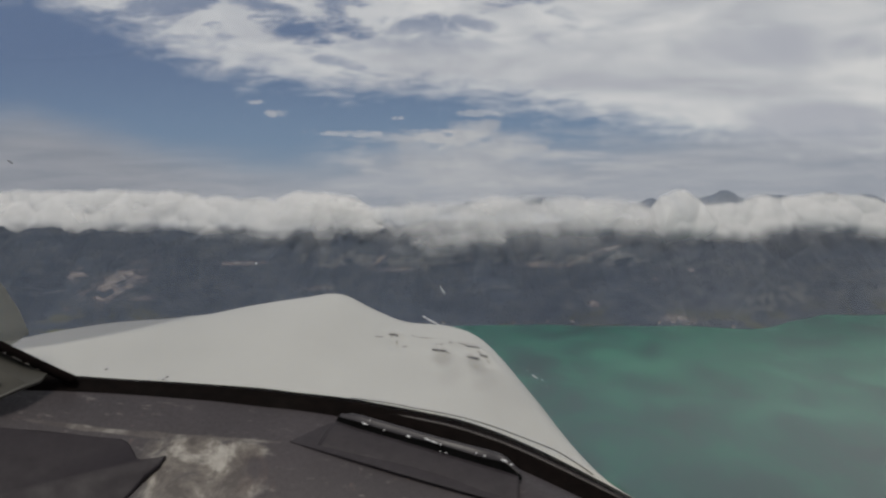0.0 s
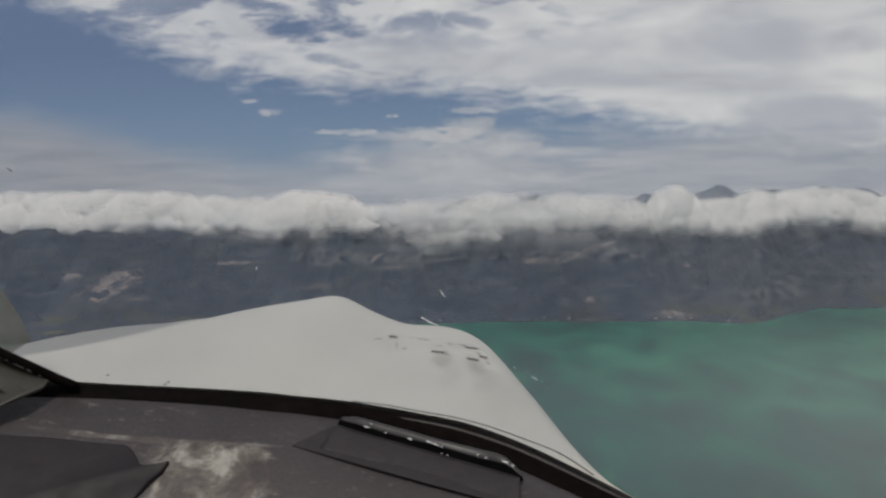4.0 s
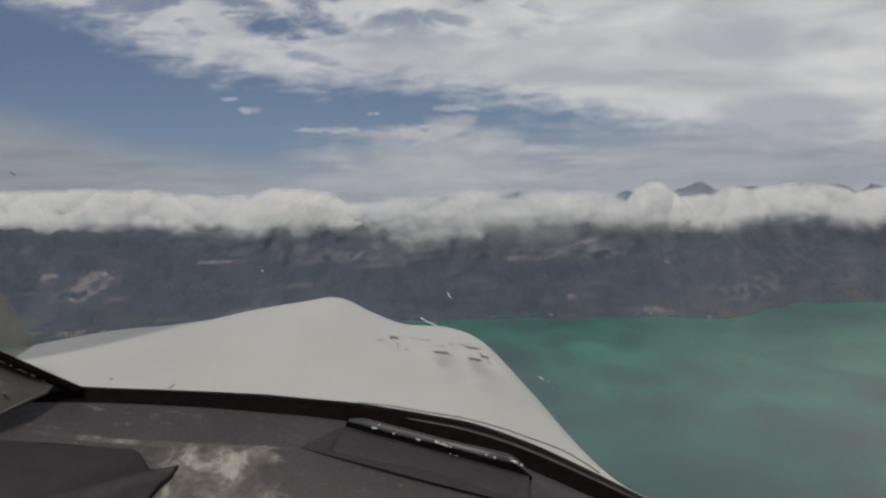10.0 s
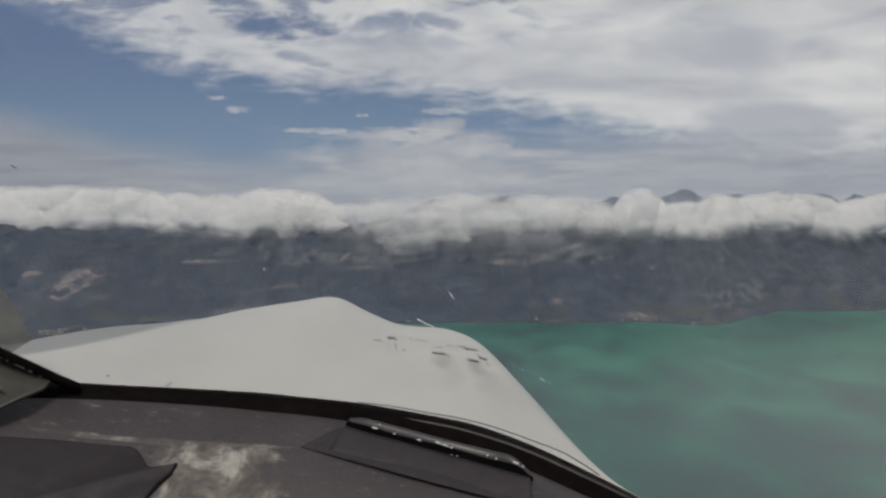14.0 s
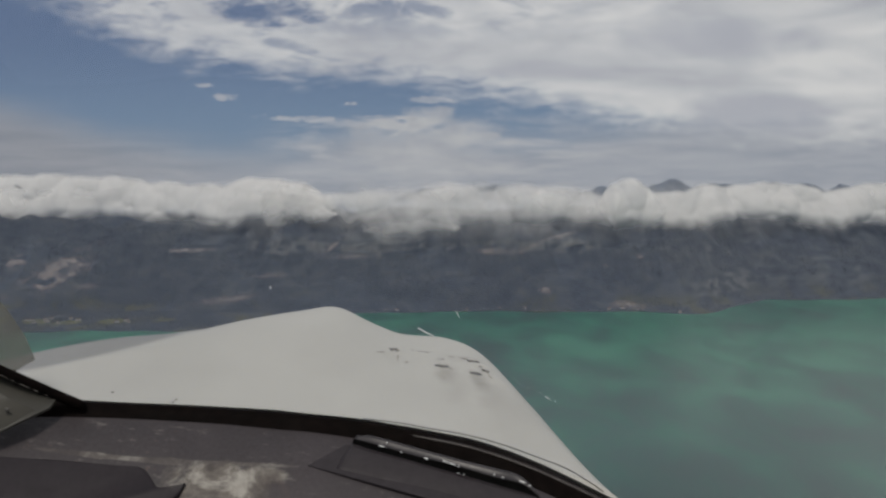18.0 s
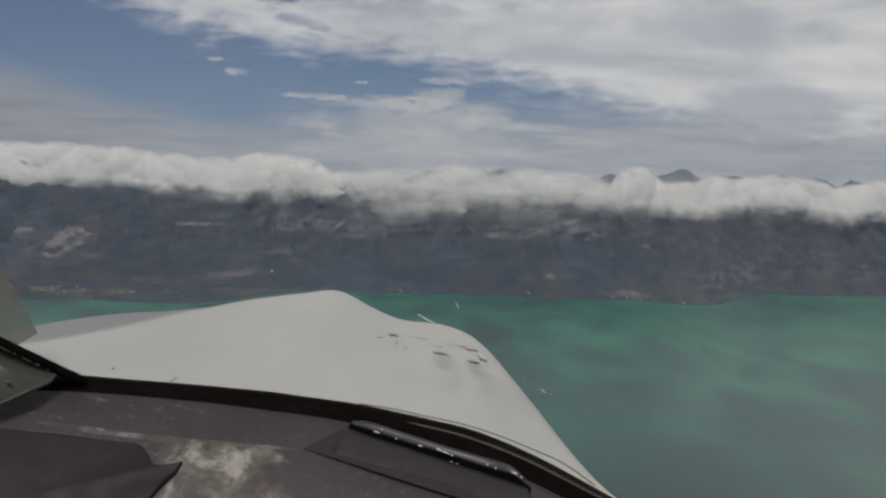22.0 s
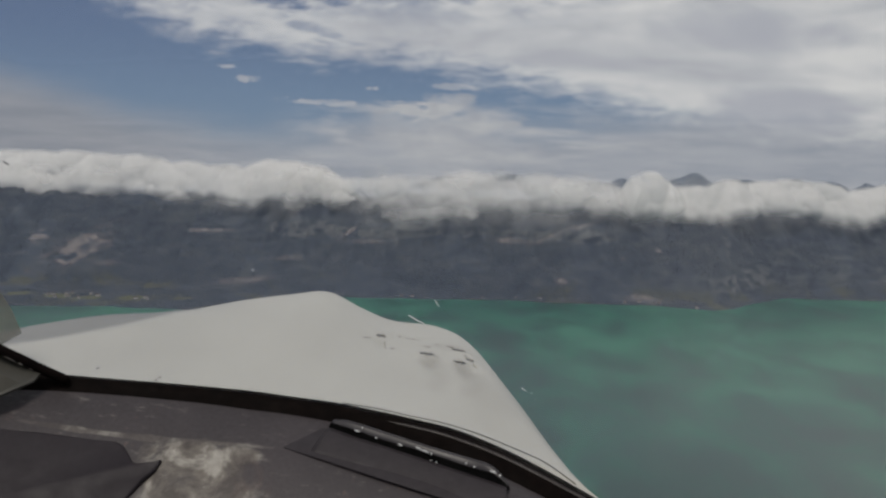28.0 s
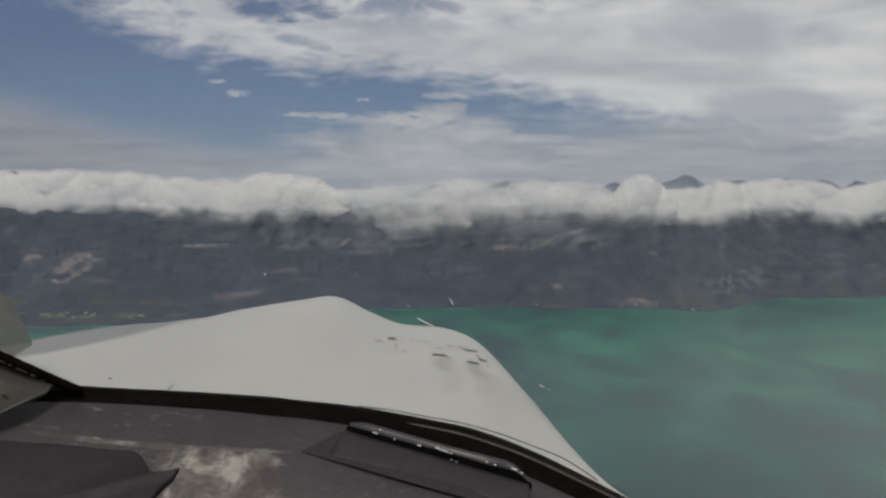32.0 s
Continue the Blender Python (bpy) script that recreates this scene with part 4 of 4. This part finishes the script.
# defroster outlet: flange on the coaming, sloping hood, black slot, rounded lip behind it
FLANGE = [(-0.185, 0.886), (-0.141, 0.93), (0.105, 0.838), (0.1, 0.789)]
HOOD_LOW = [(-0.15, 0.879), (-0.1, 0.865), (-0.05, 0.848), (0.004, 0.829), (0.058, 0.809), (0.072, 0.803), (0.098, 0.789)]
SLOT_LOW = [(-0.132, 0.921, -0.305), (-0.098, 0.907, -0.311), (-0.053, 0.891, -0.318), (0.005, 0.869, -0.327), (0.053, 0.852, -0.335), (0.08, 0.838, -0.338), (0.1, 0.827, -0.341)]
SLOT_TOP = [(-0.13, 0.925, -0.3), (-0.098, 0.911, -0.304), (-0.053, 0.895, -0.312), (0.005, 0.873, -0.319), (0.054, 0.856, -0.328), (0.084, 0.841, -0.33), (0.104, 0.831, -0.342)]
LIP_LOW = [(-0.13, 0.926, -0.301), (-0.098, 0.913, -0.306), (-0.053, 0.897, -0.313), (0.005, 0.875, -0.321), (0.054, 0.858, -0.329), (0.083, 0.843, -0.331), (0.104, 0.833, -0.343)]
LIP_TOP = [(-0.123, 0.933, -0.3), (-0.106, 0.926, -0.297), (-0.053, 0.907, -0.305), (0.005, 0.885, -0.314), (0.055, 0.868, -0.321), (0.083, 0.854, -0.325), (0.103, 0.843, -0.342)]


def ribbon(low, high, thick, bulge=0.0, count=40, across=7):
    """A solid strip between two curves, rounded over across its width."""
    low, high = spline(low, count), spline(high, count)
    bm = bmesh.new()
    tops, unders = [], []
    for i in range(count):
        t = [Vector(low[i] * (1 - k) + high[i] * k) + Vector((0, 0, bulge * math.sin(math.pi * k))) for k in np.linspace(0, 1, across)]
        tops.append([bm.verts.new(p) for p in t])
        unders.append([bm.verts.new(p - Vector((0, 0, thick))) for p in t])
    for i in range(count - 1):
        for j in range(across - 1):
            bm.faces.new((tops[i][j], tops[i + 1][j], tops[i + 1][j + 1], tops[i][j + 1]))
            bm.faces.new((unders[i][j], unders[i][j + 1], unders[i + 1][j + 1], unders[i + 1][j]))
        for j in (0, across - 1):
            bm.faces.new((tops[i][j], unders[i][j], unders[i + 1][j], tops[i + 1][j]))
    for i in (0, count - 1):
        for j in range(across - 1):
            bm.faces.new((tops[i][j], tops[i][j + 1], unders[i][j + 1], unders[i][j]))
    return bm


vent = part("defroster_outlet", slab(laid(FLANGE, -0.001), 0.003, 0.001), BLACK, plane, "black defroster outlet with chipped edge")
part("hood", ribbon([tuple(p) for p in laid(HOOD_LOW, 0.002)], SLOT_LOW, 0.004, 0.002), BLACK, vent)
part("slot", ribbon(SLOT_LOW, SLOT_TOP, 0.004, 0.0), SLOT, vent, "black air slot")
part("lip", ribbon(LIP_LOW, LIP_TOP, 0.0012, 0.003), LIPPED, vent, "rounded black lip with worn edge")
CHIPS = [(-0.092, 0.906, -0.304), (-0.066, 0.897, -0.309), (-0.034, 0.885, -0.313), (-0.01, 0.876, -0.314), (-0.002, 0.873, -0.316), (0.007, 0.869, -0.318), (0.007, 0.869, -0.327), (0.014, 0.867, -0.328), (0.051, 0.854, -0.323), (0.061, 0.849, -0.325), (0.084, 0.837, -0.326), (0.092, 0.833, -0.329), (-0.085, 0.904, -0.299)]
WIDE = (0.0034, 0.0012, 0.0030, 0.0028, 0.0056, 0.0012, 0.0015, 0.0018, 0.0010, 0.0013, 0.0038, 0.0014, 0.0006)
for k, (p, w) in enumerate(zip(CHIPS, WIDE)):
    chip = part("paint_chip", blob((0, 0, 0), (w, 0.0009, 0.0009), k, 1.1, 3), CHIP, vent)
    chip.matrix_basis = Matrix.Translation(p) @ pose(0, 0, 0, 0, 12, -20)

# dark vinyl board lying on the coaming
SHADE = [(-0.608, 0.859), (-0.56, 0.863), (-0.491, 0.866), (-0.421, 0.87), (-0.392, 0.869), (-0.381, 0.865), (-0.371, 0.856), (-0.363, 0.847), (-0.356, 0.844), (-0.342, 0.849), (-0.329, 0.852), (-0.332, 0.839), (-0.343, 0.824), (-0.353, 0.81), (-0.367, 0.789), (-0.546, 0.766)]
part("vinyl_board", slab(laid(SHADE, 0.0), 0.005, 0.002), CARD, plane, "dark purple vinyl board with notched corner")

# side rail, trim panel, screw
RAIL = [(-0.607, 0.9, -0.183), (-0.585, 0.91, -0.199), (-0.554, 0.92, -0.219), (-0.526, 0.935, -0.24), (-0.498, 0.95, -0.26)]
rail = part("canopy_rail", tube(spline(RAIL, 20), 0.0085, 0.8, 8), RUBBER, plane, "black scuffed canopy rail")
edge = [Vector(p) + Vector((0.002, -0.0080, -0.003)) for p in spline(RAIL, 60)]
for k, (i, j) in enumerate(((4, 9), (10, 12), (14, 21), (23, 24), (27, 32), (34, 36), (40, 41))):
    part("scuff", tube(edge[i:j + 1], 0.0005 + 0.0003 * (k % 2), 1, 5), SCUFF, rail)
panel = part("side_trim_panel", slab([Vector(p) for p in [(-0.632, 0.915, -0.189), (-0.589, 0.915, -0.21), (-0.522, 0.93, -0.248), (-0.526, 0.92, -0.256), (-0.539, 0.89, -0.26), (-0.563, 0.87, -0.271), (-0.593, 0.85, -0.284)]], 0.003, 0.001), BEIGE, plane, "grey-beige side trim panel with a dark screw")
p = Vector((-0.563, 0.895, -0.25))
part("screw", blob(p + Vector((0.0, -0.006, 0.004)), (0.003, 0.002, 0.003), 2, 0.1), GAP, panel)

# louvres and blisters near the nose
for x, y, w, turn in LOUVRES:
    p, nrm = on_cowl(x, y)
    lv = part("louvre", blob((0, 0, 0), (w * 0.8, 0.0024, 0.0012), x * 9, 0.9, 3), LOUVRE_DARK, plane, "dark air louvre in the cowling")
    lv.matrix_basis = Matrix.Translation(p) @ nrm.to_track_quat("Z", "Y").to_matrix().to_4x4() @ pose(0, 0, 0, 0, 0, math.degrees(turn))
dash = random.Random(3)
for x0, y0, x1, y1 in [(-0.117, 1.192, -0.106, 1.203), (-0.094, 1.216, -0.084, 1.228), (-0.084, 1.228, -0.08, 1.19), (-0.079, 1.185, -0.059, 1.178), (-0.059, 1.243, -0.055, 1.241), (-0.048, 1.235, -0.024, 1.228), (-0.014, 1.186, -0.0, 1.182), (0.004, 1.154, 0.012, 1.15), (0.007, 1.212, 0.015, 1.21), (0.024, 1.21, 0.038, 1.195), (0.056, 1.172, 0.075, 1.146)]:
    at = 0.0
    while at < 1.0:
        to = min(1.0, at + dash.uniform(0.15, 0.5))
        line = [on_cowl(x0 + (x1 - x0) * k, y0 + (y1 - y0) * k)[0] + Vector((0, 0, 0.0004)) for k in np.linspace(at, to, 4)]
        part("panel_line", tube(line, dash.uniform(0.0007, 0.0018), 0.5, 6), FADED, plane)
        at = to + dash.uniform(0.08, 0.25)
part("nose_pin", tube([(-0.049, 1.37, -0.233), (-0.034, 1.37, -0.242), (-0.017, 1.36, -0.248)], 0.0012, 1, 6), CHIP, plane, "thin white pin on the nose")


# small fasteners along the rear of the cowling
for x, y in [(-0.389, 0.997), (-0.391, 0.99), (-0.483, 1.008)]:
    p, nrm = on_cowl(x, y)
    part("fastener", blob(p, (0.0026, 0.0026, 0.0008), x * 7, 0.3), GAP, plane)

# windscreen bubble: its foot runs along the seal and back on both sides
FOOT = [(-0.98, -0.5, -0.34), (-0.97, 0.2, -0.34), (-0.90, 0.80, -0.32)] + [tuple(rear[k]) for k in (14, 26, 42, 60, 78, 96, 114, 130, 146)] + [(0.30, 0.66, -0.46), (0.44, 0.36, -0.46), (0.52, -0.1, -0.45), (0.52, -0.6, -0.45)]
foot = spline(FOOT, 90)


def bubble(a, b):
    base = Vector(foot[a])
    crown = Vector((-0.15 + (base.x + 0.15) * 0.25, base.y * 0.15 - 0.1, 0.60))
    knee = Vector((base.x * 1.12, base.y * 0.92, 0.42))
    return base * (1 - b) ** 2 + knee * 2 * b * (1 - b) + crown * b * b


verts = np.array([tuple(bubble(i, j / 30)) for j in range(31) for i in range(90)])
screen = piece("windscreen", fast_mesh("windscreen", verts, grid_faces(31, 90), PANE), plane, "clear dusty plexiglass windscreen with insect smears")
screen.visible_shadow = False
SMEARS = [(-0.525, 0.85, 0.047), (-0.259, 0.962, -0.086), (-0.005, 0.992, -0.127), (0.081, 0.972, -0.223), (0.093, 0.969, -0.228), (0.12, 0.963, -0.241), (0.13, 0.961, -0.245), (0.076, 0.973, -0.217), (0.11, 0.966, -0.234), (0.136, 0.958, -0.253)]
SIZES = ((0.008, 0.0006, 0.0016), (0.0012, 0.001, 0.003), (0.0012, 0.001, 0.009), (0.0010, 0.001, 0.0010), (0.0012, 0.001, 0.0010), (0.0078, 0.001, 0.0013), (0.0018, 0.001, 0.0010), (0.0008, 0.001, 0.0008), (0.0014, 0.001, 0.0006), (0.0010, 0.001, 0.0006))
for k, way in enumerate(SMEARS):
    w = Vector(way)
    hit, place, nrm, _ = screen.ray_cast((0.013, -0.0, -0.015), w)
    if not hit:
        continue
    size = [v * place.length * 0.62 for v in SIZES[k]]
    sm = part("insect_smear", blob((0, 0, 0), size, k, 0.7), GRIME if k == 0 else BUG, screen)
    sm.matrix_basis = Matrix.Translation(place - w.normalized() * 0.002) @ pose(0, 0, 0, 0, (32, 0, -30, 10, 25, 35, 30, 20, 40, 35)[k], 0)

# strip added to imitate a reflection in the plexiglass corner by the rail
bm = slab([Vector(p) for p in [(-0.641, 0.94, -0.05), (-0.599, 0.94, -0.113), (-0.583, 0.94, -0.135), (-0.568, 0.945, -0.165), (-0.559, 0.95, -0.196), (-0.588, 0.95, -0.214), (-0.658, 0.95, -0.213)]], 0.003, 0.0)
part("reflection_strip", bm, REFLECTION, plane, "dull translucent strip imitating a reflection in the windscreen corner", smooth=False)


# lower fuselage shell
def build_hull():
    sections = []
    for y, left, right, top, deep in ((1.52, -0.60, 0.02, -0.56, 0.16), (1.40, -0.72, 0.08, -0.54, 0.36), (1.2, -0.82, 0.13, -0.52, 0.56), (0.95, -0.98, 0.17, -0.50, 0.72), (0.62, -0.99, 0.30, -0.48, 0.85), (0.3, -1.0, 0.46, -0.46, 0.95), (-0.5, -1.0, 0.52, -0.46, 0.98), (-1.1, -0.92, 0.46, -0.46, 0.90)):
        cx, half = (left + right) / 2, (right - left) / 2
        sections.append([(cx - half * math.cos(a) * (1 - 0.12 * math.sin(a) ** 4), y, top - deep * abs(math.sin(a)) ** 0.75) for a in np.linspace(0, math.pi, 25)])
    verts = np.array(sections).reshape(-1, 3)
    piece("fuselage", fast_mesh("fuselage", verts, grid_faces(len(sections), 25), PAINT), plane, "white lower fuselage shell")


build_hull()


# cabin tub under and behind the eye
def build_tub():
    ring = [(-0.92, 0.86), (-0.92, -0.3), (-0.80, -1.05), (0.36, -1.05), (0.44, -0.3), (0.38, 0.35), (0.20, 0.70)]
    verts, faces = [], []
    for z, k in ((-0.40, 1.0), (-0.75, 0.97), (-1.05, 0.85), (-1.22, 0.5)):
        verts += [((x + 0.25) * k - 0.25, y * k ** 0.3, z) for x, y in ring]
    m = len(ring)
    for r in range(3):
        for c in range(m):
            d = (c + 1) % m
            faces.append((r * m + c, r * m + d, (r + 1) * m + d, (r + 1) * m + c))
    faces.append(tuple(3 * m + c for c in range(m)))
    piece("cabin_tub", mesh_of("cabin_tub", verts, faces, HULL, smooth=False), plane, "plain grey cabin sides")


build_tub()
